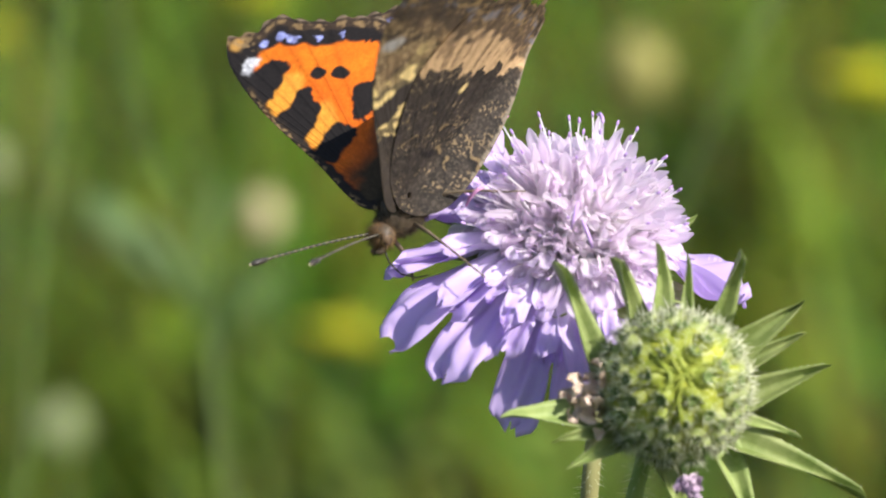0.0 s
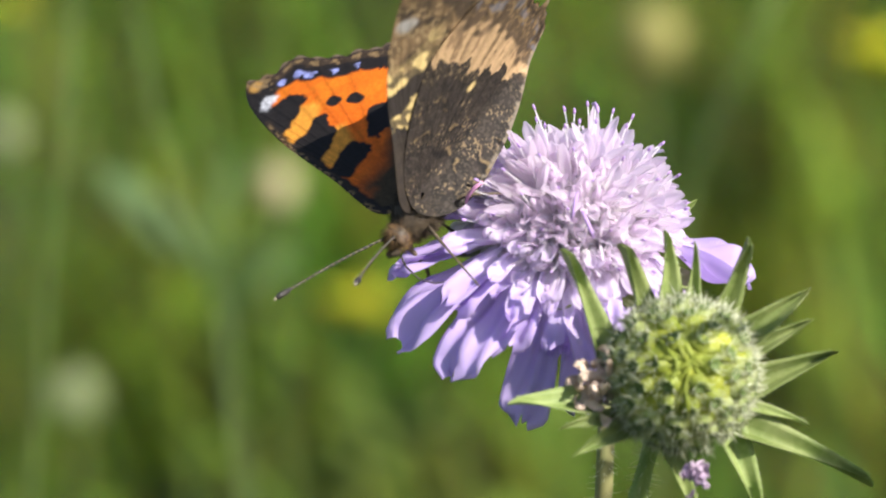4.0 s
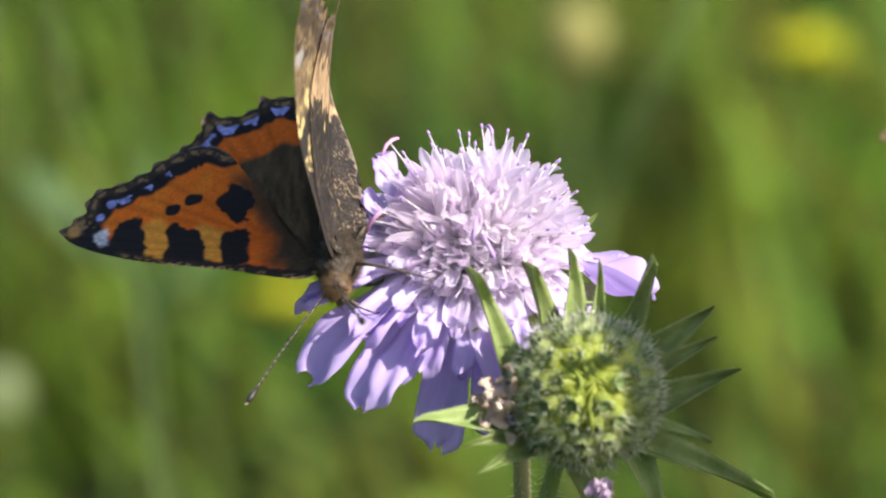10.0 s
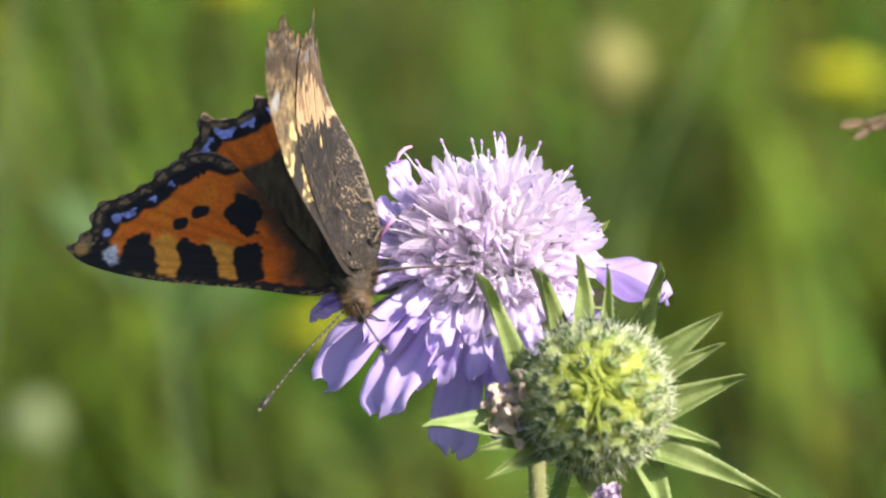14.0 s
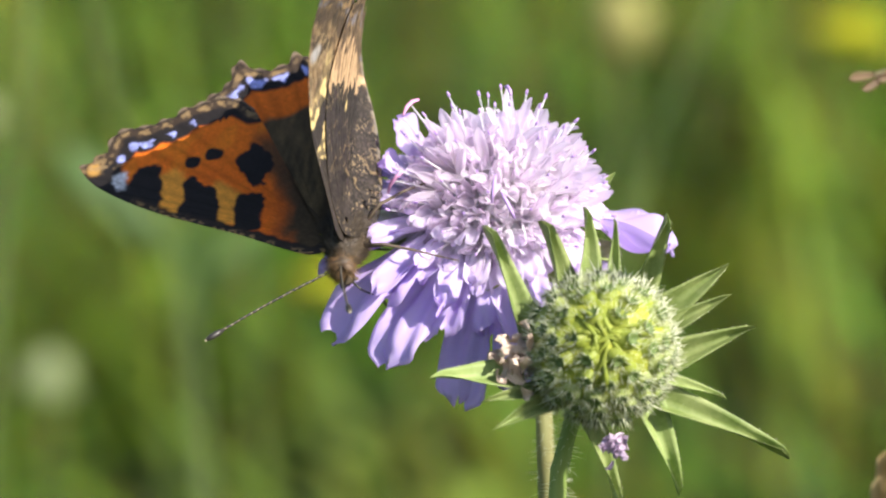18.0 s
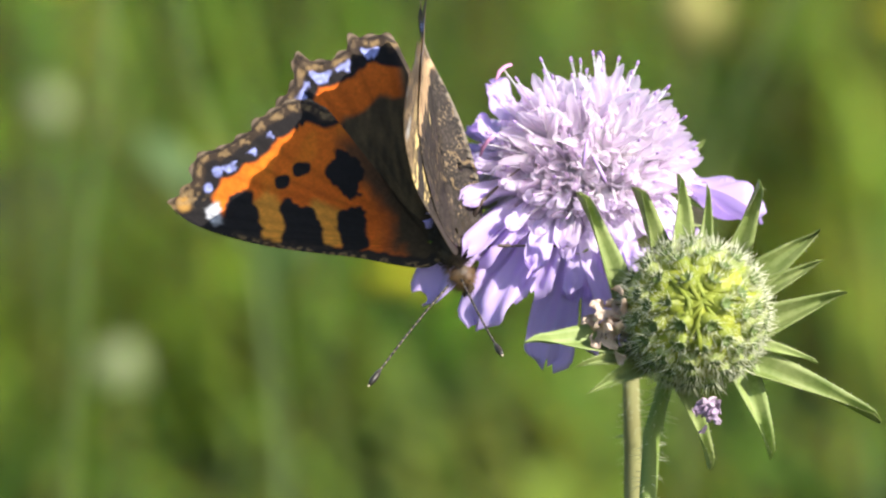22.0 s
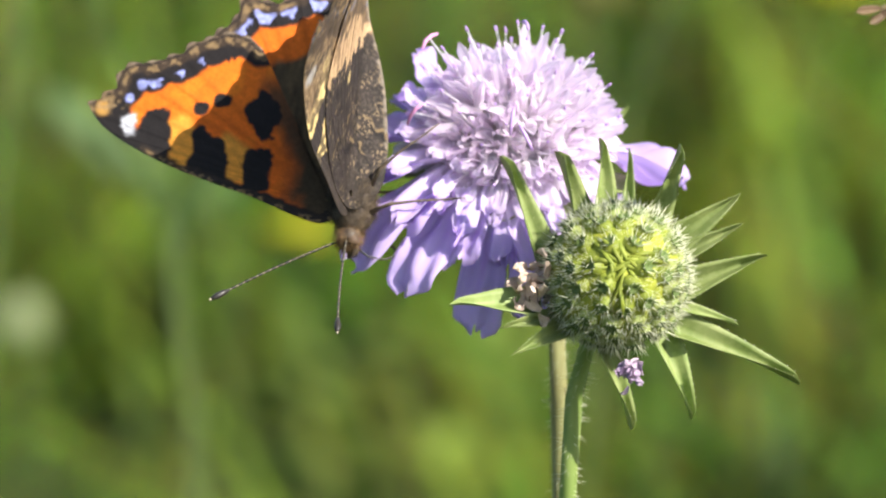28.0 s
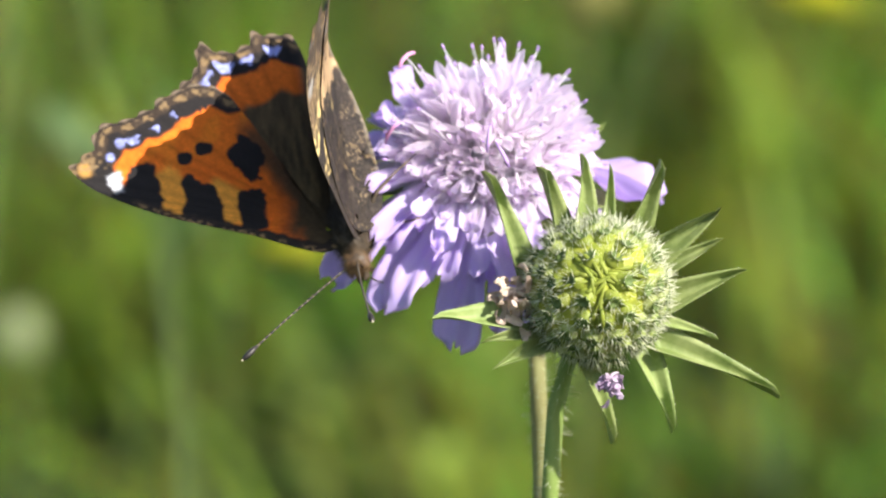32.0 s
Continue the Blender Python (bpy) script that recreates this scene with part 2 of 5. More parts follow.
# ---- mesh helpers: all lengths in millimetres until placed ----
class Shape:
    """Collects vertices and faces, with one material slot a face."""

    def __init__(self):
        self.v, self.f, self.m = [], [], []

    def grid(self, pts, mat=0, closed=False):
        """pts: rows of points; joins neighbouring rows into quads."""
        base, nr, nc = len(self.v), len(pts), len(pts[0])
        for row in pts:
            self.v.extend(tuple(p) for p in row)
        for i in range(nr - 1):
            for j in range(nc if closed else nc - 1):
                k = (j + 1) % nc
                self.f.append((base + i * nc + j, base + i * nc + k, base + (i + 1) * nc + k, base + (i + 1) * nc + j))
                self.m.append(mat)
        return self

    def tube(self, path, radii, sides=6, mat=0):
        """A round tube along a path, closed by its taper at both ends."""
        path = [Vector(p) for p in path]
        rows = []
        up = Vector((0.31, 0.17, 0.93))
        for i, p in enumerate(path):
            d = (path[min(i + 1, len(path) - 1)] - path[max(i - 1, 0)]).normalized()
            a = d.cross(up)
            if a.length < 1e-4:
                a = d.cross(Vector((1, 0, 0)))
            a.normalize()
            b = d.cross(a)
            rows.append([p + (a * math.cos(q) + b * math.sin(q)) * radii[i] for q in [2 * math.pi * k / sides for k in range(sides)]])
        self.grid(rows, mat, True)
        base = len(self.v)
        self.v.extend((tuple(path[0]), tuple(path[-1])))
        first, last = base - len(path) * sides, base - sides
        for k in range(sides):
            self.f.append((base, first + (k + 1) % sides, first + k))
            self.f.append((base + 1, last + k, last + (k + 1) % sides))
            self.m.extend((mat, mat))
        return self

    def ball(self, centre, radii, turn=None, rows=10, sides=14, lump=0.0, seed=0.0, mat=0):
        pts = []
        turn = turn or Matrix.Identity(3)
        for i in range(rows + 1):
            a = math.pi * (0.02 + 0.96 * i / rows)
            row = []
            for k in range(sides):
                q = 2 * math.pi * k / sides
                d = Vector((math.sin(a) * math.cos(q), math.sin(a) * math.sin(q), math.cos(a)))
                s = 1 + lump * noise.noise(d * 2.3 + Vector((seed, seed * 1.7, 3.1)))
                row.append(Vector(centre) + turn @ Vector((d.x * radii[0], d.y * radii[1], d.z * radii[2])) * s)
            pts.append(row)
        return self.grid(pts, mat, True)

    def spike(self, a, b, r, mat=0):
        """A thin three-sided hair from a to b."""
        a, b = Vector(a), Vector(b)
        d = (b - a).normalized()
        s = d.orthogonal().normalized() * r
        t = d.cross(s)
        n = len(self.v)
        self.v.extend(tuple(p) for p in (a + s, a - s * 0.5 + t * 0.87, a - s * 0.5 - t * 0.87, b))
        self.f.extend([(n, n + 1, n + 3), (n + 1, n + 2, n + 3), (n + 2, n, n + 3)])
        self.m.extend((mat,) * 3)
        return self

    def mesh(self, name, materials, scale=MM, smooth=True):
        me = bpy.data.meshes.new(name)
        me.from_pydata([(x * scale, y * scale, z * scale) for x, y, z in self.v], [], self.f)
        for m in materials if isinstance(materials, (list, tuple)) else [materials]:
            me.materials.append(m)
        me.polygons.foreach_set("material_index", self.m)
        me.polygons.foreach_set("use_smooth", [smooth] * len(self.f))
        me.update()
        return me


def part(name, shape, materials, parent, label="", m=None, smooth=True):
    """One mesh under a thing or a part; shape is a Shape or a mesh that is shared."""
    ob = new(name, shape.mesh(name, materials, smooth=smooth) if isinstance(shape, Shape) else shape)
    ob.parent = parent
    if m is not None:
        ob.matrix_basis = m
    return tagged(ob, label)


def thing(name, m, label, category, group="", kind=""):
    ob = new(name)
    ob.matrix_basis = m
    ob.empty_display_size = 0.01
    return tagged(ob, label, category, group, kind)


def smoothstep(a, b, x):
    t = np.clip((x - a) / (b - a), 0, 1)
    return t * t * (3 - 2 * t)


def petal_rows(length, width, curl, cup, ruffle, seed, nu=8, nv=5, notch=0.06, narrow=0.35, fold=0.0, blunt=0.72, teeth=0.0, crease=0.0):
    """A petal or leaf in its own space: along +y, its upper face to +z."""
    rows = []
    for i in range(nu + 1):
        s = i / nu
        w = width * 0.5 * (narrow + (1 - narrow) * math.sin(min(1, s * 1.35) * math.pi / 2)) * math.sqrt(max(0.0, 1 - max(0, (s - blunt) / (1.005 - blunt)) ** 2.4))
        row = []
        for j in range(nv + 1):
            q = 2 * j / nv - 1
            y = length * s * (1 - notch * (1 - abs(q)) ** 2 * smoothstep(0.7, 1, s)) - curl * 0.12 * length * s * s
            z = -curl * length * 0.5 * s * s + cup * w * q * q + fold * w * abs(q)
            y -= teeth * length * smoothstep(0.8, 1, s) * abs(math.sin(q * 4.2 + seed))
            z += crease * w * math.cos(q * 8 + seed) * math.sin(math.pi * min(1, s * 1.1))
            z += ruffle * width * s * noise.noise(Vector((q * 1.6 + seed, s * 2.4, seed * 2.1)))
            row.append((w * q * (1 + 0.06 * noise.noise(Vector((s * 3, seed, q)))), y, z))
        rows.append(row)
    return rows


def sheet(shape, rows, thick, turn=Matrix.Identity(4), mat=0):
    """A thin body from the rows: an upper and a lower face, joined round the rim."""
    up = [[turn @ Vector(p) for p in row] for row in rows]
    lo = [[turn @ (Vector(p) - Vector((0, 0, thick))) for p in row] for row in rows]
    ring = [lo[i] + up[i][::-1] for i in range(len(rows))]
    shape.grid(ring, mat, True)
    return shape


def aim(origin, along, face):
    """A turn whose y runs along, and whose z is as near to face as may be."""
    y = Vector(along).normalized()
    x = y.cross(Vector(face)).normalized()
    z = x.cross(y)
    m = Matrix((x, y, z)).transposed().to_4x4()
    m.translation = Vector(origin)
    return m


# the picture's own axes at the subject: right, up and away from the camera
TILT = radians(10)
RIGHT, UP, AWAY = Vector((1, 0, 0)), Vector((0, math.sin(TILT), math.cos(TILT))), Vector((0, math.cos(TILT), -math.sin(TILT)))


# ---- ground and meadow ----
def ground():
    rows = []
    for i in range(61):
        y = -25 + (i / 60) ** 2.2 * 900
        rows.append([((k / 40 - 0.5) * (8 + abs(y) * 2.5), y, 0.03 * noise.noise(Vector((k * 0.7, y * 0.8, 0)))) for k in range(41)])
    ob = new("ground", Shape().grid(rows).mesh("ground", SOIL, 1.0))
    tagged(ob, "mossy green meadow ground under dense grass", "ground", kind="structure")


def blade(shape, x, y, h, w, lean, turn, seg=3):
    c, s = math.cos(turn), math.sin(turn)
    rows = []
    for i in range(seg + 1):
        q = i / seg
        ww = w * (1 - q ** 1.8) * 0.5 + 0.0003
        off = lean * q * q
        px, py, pz = x + off * c, y + off * s, h * q * (1 - 0.15 * q * lean / max(h, 0.01))
        rows.append([(px - s * ww, py + c * ww, pz), (px + s * ww, py - c * ww, pz)])
    shape.grid(rows)


def meadow():
    rnd = random.Random(5)
    near, far, broad, around = Shape(), Shape(), Shape(), Shape()
    for k in range(11000):
        y = 0.92 + 5.3 * rnd.random() ** 1.3
        x = (rnd.random() - 0.5) * (0.5 + y * 0.42)
        dens = noise.noise(Vector((x * 4.2, y * 1.9, 1.7))) + 0.5 * noise.noise(Vector((x * 11, y * 3, 4.2)))
        if dens < 0.04 and rnd.random() < 0.88 or x < -0.05 and 0.9 < y < 2.2 and rnd.random() < 0.3:
            continue
        h = (0.13 + 0.17 * rnd.random()) * (1 + 0.6 * dens) * (0.5 + 0.5 * min(1, y / 1.7))
        blade(near, x, y, h, 0.004 + 0.007 * rnd.random(), 0.06 + 0.30 * rnd.random(), rnd.random() * 6.3)
    for k in range(620):
        y = 0.9 + 2.6 * rnd.random() ** 1.2
        x = (rnd.random() - 0.5) * (0.3 + y * 0.34)
        if noise.noise(Vector((x * 5.0, y * 2.3, 8.1))) < -0.02:
            continue
        blade(broad, x, y, (0.10 + 0.16 * rnd.random()) * (0.6 + 0.4 * min(1, y / 1.7)), 0.008 + 0.016 * rnd.random(), 0.04 + 0.20 * rnd.random(), rnd.random() * 6.3, 5)
    for k in range(7000):
        y = 6 + 40 * rnd.random() ** 1.6
        x = (rnd.random() - 0.5) * (2 + y * 0.6)
        blade(far, x, y, 0.25 + 0.25 * rnd.random(), 0.02 + 0.03 * rnd.random(), 0.1 + 0.2 * rnd.random(), rnd.random() * 6.3, 2)
    # the meadow goes on around the plants and behind the camera, lower there
    for k in range(26000):
        y = -4 + 10 * rnd.random()
        x = (rnd.random() - 0.5) * 8
        if y > 0.6 and abs(x) < 0.25 + y * 0.21:
            continue
        dens = noise.noise(Vector((x * 4.2, y * 1.9, 1.7)))
        blade(around, x, y, (0.14 + 0.14 * rnd.random()) * (1 + 0.5 * dens), 0.006 + 0.008 * rnd.random(), 0.04 + 0.12 * rnd.random(), rnd.random() * 6.3, 2)
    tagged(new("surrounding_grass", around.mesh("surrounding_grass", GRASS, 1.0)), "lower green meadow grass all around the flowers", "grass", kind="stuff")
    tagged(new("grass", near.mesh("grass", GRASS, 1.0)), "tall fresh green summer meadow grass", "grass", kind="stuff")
    tagged(new("meadow_leaves", broad.mesh("meadow_leaves", GRASS_LIGHT, 1.0)), "broad light green meadow leaves among the grass", "leaves", kind="stuff")
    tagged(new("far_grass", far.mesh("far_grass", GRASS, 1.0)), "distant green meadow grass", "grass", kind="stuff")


def stalk(name, path, r, label, category="plant stalk", mat=None):
    """A stalk of the meadow in metres; returns its thing, based on the ground."""
    foot = Vector(path[0])
    t = thing(name, Matrix.Translation(foot), label, category)
    pts = [(Vector(p) - foot) * 1000 for p in path]
    part("stem", Shape().tube(pts, [r * (1 - 0.4 * i / (len(pts) - 1)) for i in range(len(pts))], 8), mat or BGSTEM, t)
    return t


def leafy(t, at, along, length, width, mat, curl=0.3, seed=1.0, name="leaf"):
    s = sheet(Shape(), petal_rows(length, width, curl, 0.2, 0.1, seed, 8, 4, 0, 0.3), 0.6, aim(at, along, (0.2, -0.7, 0.7)))
    part(name, s, mat, t)


def meadow_plants():
    # tall pale stalks
    for path, r, label in (([(-0.085, 0.37, 0), (-0.077, 0.37, 0.34), (-0.0723, 0.3660, 0.4009), (-0.0702, 0.3711, 0.4307), (-0.0675, 0.3745, 0.4509), (-0.0634, 0.3811, 0.4972)], 0.85, "pale green upright meadow grass stalk"),
                           ([(-0.012, 0.21, 0), (-0.0350, 0.4045, 0.3795), (-0.0399, 0.4006, 0.4208), (-0.0426, 0.4030, 0.4351), (-0.0511, 0.4064, 0.4539), (-0.0593, 0.4120, 0.4943)], 0.65, "pale green bent meadow grass stalk"),
                           ([(0.03, 0.50, 0), (0.055, 0.50, 0.38), (0.0606, 0.5000, 0.4201), (0.0651, 0.5029, 0.4374), (0.0738, 0.5055, 0.4536), (0.0861, 0.5092, 0.4803)], 1.1, "pale yellowish green slanting grass stalk")):
        stalk("grass_stalk", path, r, label)
    # a leafy plant with a knot of leaves at its top
    t = stalk("plant_stalk", [(-0.036, 0.66, 0), (-0.042, 0.67, 0.27), (-0.0451, 0.6757, 0.3204), (-0.0481, 0.6803, 0.3472), (-0.0512, 0.6831, 0.3636), (-0.0542, 0.6843, 0.3709)], 1.5, "green meadow plant stalk with a knot of leaves")
    for d, length, width, low in (((-0.8, 0.1, 0.9), 34, 10, 0), ((-0.45, 0, 0.9), 22, 4, 1), ((0.6, -0.1, 0.8), 17, 5, 4), ((0.15, 0.1, 1), 30, 4, 2), ((-0.3, -0.3, 0.9), 12, 4, 3), ((0.8, 0.2, 0.7), 22, 5, 9), ((0.25, -0.2, 0.9), 14, 5, 16)):
        leafy(t, Vector((-18.2 + low * 0.35, 24.3, 370.9 - low)), d, length * 1.25, width * 1.25, BGLEAF, 0.2, length * 0.3)
    # light leafy clumps low between the grasses
    for x, y, z, seed in ((0.035, 1.46, 0.115, 1), (0.07, 1.36, 0.10, 2), (-0.005, 1.66, 0.12, 3), (0.10, 1.62, 0.13, 4)):
        t = stalk("leafy_plant", [(x, y, 0), (x + 0.004, y, z * 0.6), (x, y, z)], 1.6, "light green leafy meadow plant between grasses", "plant")
        rnd = random.Random(seed)
        for k in range(14):
            a = k * 2.4 + seed
            leafy(t, Vector((0, 0, z * 1000 * (0.35 + 0.045 * k))), (math.cos(a), math.sin(a), 0.5 + 0.4 * rnd.random()), 38 + 16 * rnd.random(), 13, LIGHTLEAF, 0.4, k + seed)
    # seed heads and buds
    def head(name, x, y, z, r, mat, label, seed, squash=1.1):
        t = stalk(name, [(x + 0.012, y, 0), (x + 0.004, y, z * 0.6), (x, y, z - r * 0.001 * 0.7)], 1.4, label, "seed head")
        c = Vector((-12, 0, z * 1000))
        part("head", Shape().ball(c, (r, r, r * squash), None, 10, 16, 0.25, seed), mat, t)
        rnd = random.Random(int(seed * 10))
        s = Shape()
        for k in range(120):
            d = Vector((rnd.gauss(0, 1), rnd.gauss(0, 1), rnd.gauss(0.2, 1))).normalized()
            s.spike(c + d * r * 0.8, c + Vector((d.x, d.y, d.z * squash)) * r * 1.35, 0.8)
        tagged(part("fluff", s, mat, t), kind="stuff")
    head("tan_seed_head", -0.055, 1.285, 0.298, 8, TAN, "tan dry seed head on a thin stalk", 1.1, 1.25)
    head("whitish_seed_head", -0.147, 1.387, 0.188, 11, CREAM, "whitish fluffy seed head on a thin stalk", 2.3, 1.0)
    head("whitish_seed_head", -0.196, 1.585, 0.275, 10, CREAM, "whitish fluffy seed head on a thin stalk", 3.1, 1.0)
    head("flower_bud", 0.106, 1.414, 0.343, 13, BUD, "pale yellowish flower bud on a thin stalk", 4.2, 1.2)
    def yellow(x, y, z, r, seed):
        t = stalk("yellow_flower", [(x, y, 0), (x + 0.003, y, z * 0.6), (x, y, z)], 1.3, "bright yellow meadow flower on a green stalk", "flower")
        for k in range(13):
            a = k * 2.4
            d = Vector((math.cos(a), math.sin(a), 0.25 + 0.04 * k))
            s = sheet(Shape(), petal_rows(r * (1 - 0.02 * k), r * 0.5, 0.2, 0.1, 0.1, k + seed, 5, 3), 0.3, aim((0, 0, z * 1000 + 0.3 * k), d, (0, 0, 1)))
            part("petal", s, YELLOW, t)
    yellow(-0.026, 1.57, 0.189, 25, 1)
    yellow(0.216, 1.492, 0.321, 29, 2)
    yellow(-0.194, 1.595, 0.334, 14, 3)
    yellow(-0.066, 1.598, 0.353, 20, 4)
    yellow(0.12, 1.75, 0.42, 16, 5)


ground()
meadow()
meadow_plants()


# ---- the flower head that the butterfly sits on ----
FLOWER_AT = Vector((0.01569, 0.01027, 0.50065))
LEAN = radians(6)
AXIS = (UP * math.cos(radians(30)) * math.cos(LEAN) - AWAY * math.sin(radians(30)) + RIGHT * math.sin(LEAN)).normalized()
FX = (RIGHT - AXIS * RIGHT.dot(AXIS)).normalized()
FB = Matrix((FX, AXIS.cross(FX), AXIS)).transposed()


def put(local, outward, spin=0.0, size=1.0):
    """A part's pose in the flower: at a place in its space, its z turned outward."""
    d = FB @ Vector(outward)
    q = d.to_track_quat("Z", "Y").to_matrix().to_4x4()
    return Matrix.Translation(FB @ Vector(local) * MM) @ q @ Matrix.Rotation(spin, 4, "Z") @ Matrix.Diagonal((size, size, size, 1))


def ball_dir(polar, azimuth):
    return Vector((math.sin(polar) * math.cos(azimuth), math.sin(polar) * math.sin(azimuth), math.cos(polar)))


def floret_mesh(seed, open_angle, length):
    """A small floret: a pale tube along -z and four or five narrow pointed lobes that stand up from it."""
    rnd = random.Random(seed)
    s = Shape()
    s.tube([(0, 0, -6.5), (0, 0, -3), (0, 0, -1), (0, 0, 0.1)], [0.25, 0.4, 0.6, 0.8], 7, 1)
    count = 4 + seed % 2
    for k in range(count):
        a = k * 2 * math.pi / count + rnd.uniform(-0.3, 0.3)
        tilt = open_angle + rnd.uniform(-0.2, 0.3)
        out = Vector((math.cos(a), math.sin(a), 0))
        along = out * math.sin(tilt) + Vector((0, 0, math.cos(tilt)))
        n = length * rnd.uniform(0.75, 1.2) * (1.25 if k == 0 else 1)
        rows = petal_rows(n, rnd.uniform(1.05, 1.5), rnd.uniform(-0.15, 0.35), 0.55, 0.3, seed + k * 1.3, 7, 4, 0.0, 0.6, 0.1, 0.55)
        sheet(s, rows, 0.05, aim(out * 0.65, along, -out + Vector((0, 0, 0.6))))
    return s.mesh("floret", [FLORET, TUBE])


def ray_mesh(seed, length, width, lobes=True, mat=None):
    """An outer floret: one large lobe and two narrow side lobes, in its own y."""
    s = Shape()
    s.tube([(0, -5, -1.0), (0, -2, -0.3), (0, 0.6, 0)], [0.4, 0.6, 0.9], 7, 1)
    sheet(s, petal_rows(length, width, 0.18, 0.10, 0.5, seed, 20, 12, 0.04, 0.20, 0.0, 0.86, 0.07, 0.09), 0.06)
    for side in (-1, 1) if lobes else ():
        turn = Matrix.Rotation(-side * radians(24 + 6 * math.sin(seed * 3 + side)), 4, "Z") @ Matrix.Rotation(radians(16), 4, "X") @ Matrix.Rotation(side * radians(28), 4, "Y")
        turn.translation = Vector((side * 0.5, -0.3, 0.3))
        sheet(s, petal_rows(length * (0.66 + 0.10 * math.sin(seed * 2 + side)), width * 0.46, 0.12, 0.35, 0.5, seed + 3 * side, 12, 6, 0.04, 0.25, 0.0, 0.8, 0.06, 0.12), 0.06, turn)
    if mat:
        for k in (-1, 1):
            sheet(s, petal_rows(length * 0.5, width * 0.42, -0.3, 0.4, 0.4, seed + k, 7, 4, 0.0, 0.5, 0.0, 0.6), 0.06, aim((k * 0.6, 0, 0.5), (k * 0.45, 0.55, 0.8), (0, -0.8, 0.6)))
    return s.mesh("ray_floret", [mat or RAY, TUBE])


def stamen_mesh(seed, length):
    rnd = random.Random(seed)
    s = Shape()
    bend = rnd.uniform(-0.6, 0.6)
    s.tube([(0, 0, -1), (bend * 0.3, 0, length * 0.5), (bend, 0.1, length)], [0.10, 0.09, 0.08], 5, 0)
    s.tube([(bend, 0.1, length - 0.05), (bend * 1.1, 0.12, length + 0.25), (bend * 1.15, 0.15, length + 0.55)], [0.11, 0.16, 0.10], 6, 1)
    return s.mesh("stamen", [TUBE, ANTHER])


def flower_head():
    t = thing("scabious_flower", Matrix.Translation(FLOWER_AT), "pale lilac field scabious flower head in full bloom", "flower")
    part("receptacle", Shape().ball((0, 0, -1), (4.6, 4.6, 4.2), FB, 10, 16, 0.1, 2.0), BRACT, t, "green receptacle")
    rnd = random.Random(11)
    kinds = [floret_mesh(k, 0.24 + 0.13 * (k % 4), 3.5 + 0.13 * k) for k in range(10)]
    n = 165
    for k in range(n):
        z = 1 - (k + 0.5) / n * 1.12
        polar = math.acos(max(-1, z))
        az = k * 2.39996 + rnd.uniform(-0.12, 0.12)
        d = ball_dir(polar + rnd.uniform(-0.05, 0.05), az)
        r = 6.7 + rnd.uniform(-0.9, 0.8) - 0.3 * math.sin(polar)
        part("floret", kinds[rnd.randrange(10)], None, t, m=put(d * r + Vector((0.5, 0, 0.3)), (d + Vector((rnd.uniform(-0.2, 0.2), rnd.uniform(-0.2, 0.2), 0.12))).normalized(), rnd.uniform(0, 6.28), rnd.uniform(0.8, 1.15)))
    # two rings of larger white-footed florets between the dome and the outer petals
    mids = [ray_mesh(k * 2.3 + 0.9, 4.4 + 0.35 * k, 2.0 + 0.12 * k, True, OUTER) for k in range(7)]
    for k in range(46):
        low = k % 2
        a = (k + rnd.uniform(-0.35, 0.35)) / 46 * 2 * math.pi
        e = rnd.uniform(-0.12, 0.12) + (0.20 if low else -0.16)
        d = FB @ Vector((math.cos(e) * math.cos(a), math.cos(e) * math.sin(a), -math.sin(e)))
        start = FB @ Vector((6.8 * math.cos(a), 6.8 * math.sin(a), (0.2 if low else 2.0)))
        face = FB @ Vector((0.3 * math.cos(a) + rnd.uniform(-0.3, 0.3), 0.3 * math.sin(a) + rnd.uniform(-0.3, 0.3), 1))
        part("outer_floret", mids[rnd.randrange(4, 7) if low else rnd.randrange(0, 5)], None, t, m=aim(start * MM, d, face))
    # the outer ring of long drooping petals: azimuth, droop, reach, width
    rays = ((178, -3, 17, 4.6), (198, 9, 20.5, 5.2), (212, 21, 24, 6.6), (233, 25, 23, 6.2), (256, 41, 23, 5.4), (280, 40, 21, 5.6), (222, 12, 17.5, 4.2), (246, 24, 17, 4.2), (268, 32, 16, 4.2), (156, -38, 14.5, 4.2), (172, -24, 13.5, 3.6),
            (306, 32, 16, 4.6), (330, 20, 14, 4.6), (353, 3, 20.4, 8.6), (160, 2, 15.5, 4), (135, 0, 15, 4), (105, 0, 15, 4), (75, 0, 15, 4), (45, 0, 12, 3))
    for k, (az, droop, reach, width) in enumerate(rays):
        a, e = radians(az), radians(droop)
        d = FB @ Vector((math.cos(e) * math.cos(a), math.cos(e) * math.sin(a), -math.sin(e)))
        start = FB @ Vector((7.5 * math.cos(a), 7.5 * math.sin(a), 0.6 - droop * 0.05))
        tip = d * reach
        m = aim(start * MM, tip - start, FB @ Vector((0.3 * math.cos(a), 0.3 * math.sin(a) + (0.28 if az == 353 else 0), 1)))
        part("ray_floret", ray_mesh(k * 1.7 + 0.4, (tip - start).length, width, az != 353), None, t, "deep lilac outer petal", m=m)
    pins = [stamen_mesh(k, 2.6 + 0.35 * k) for k in range(6)]
    for k in range(64):
        z = 1 - (k + 0.7) / 64 * 1.0
        d = ball_dir(math.acos(z), k * 2.39996 + 1.1)
        part("stamen", pins[rnd.randrange(6)], None, t, m=put(d * 8.6 + Vector((0.5, 0, 0.3)), (d + Vector((rnd.uniform(-.15, .15), rnd.uniform(-.15, .15), 0.1))).normalized(), rnd.uniform(0, 6.28)))
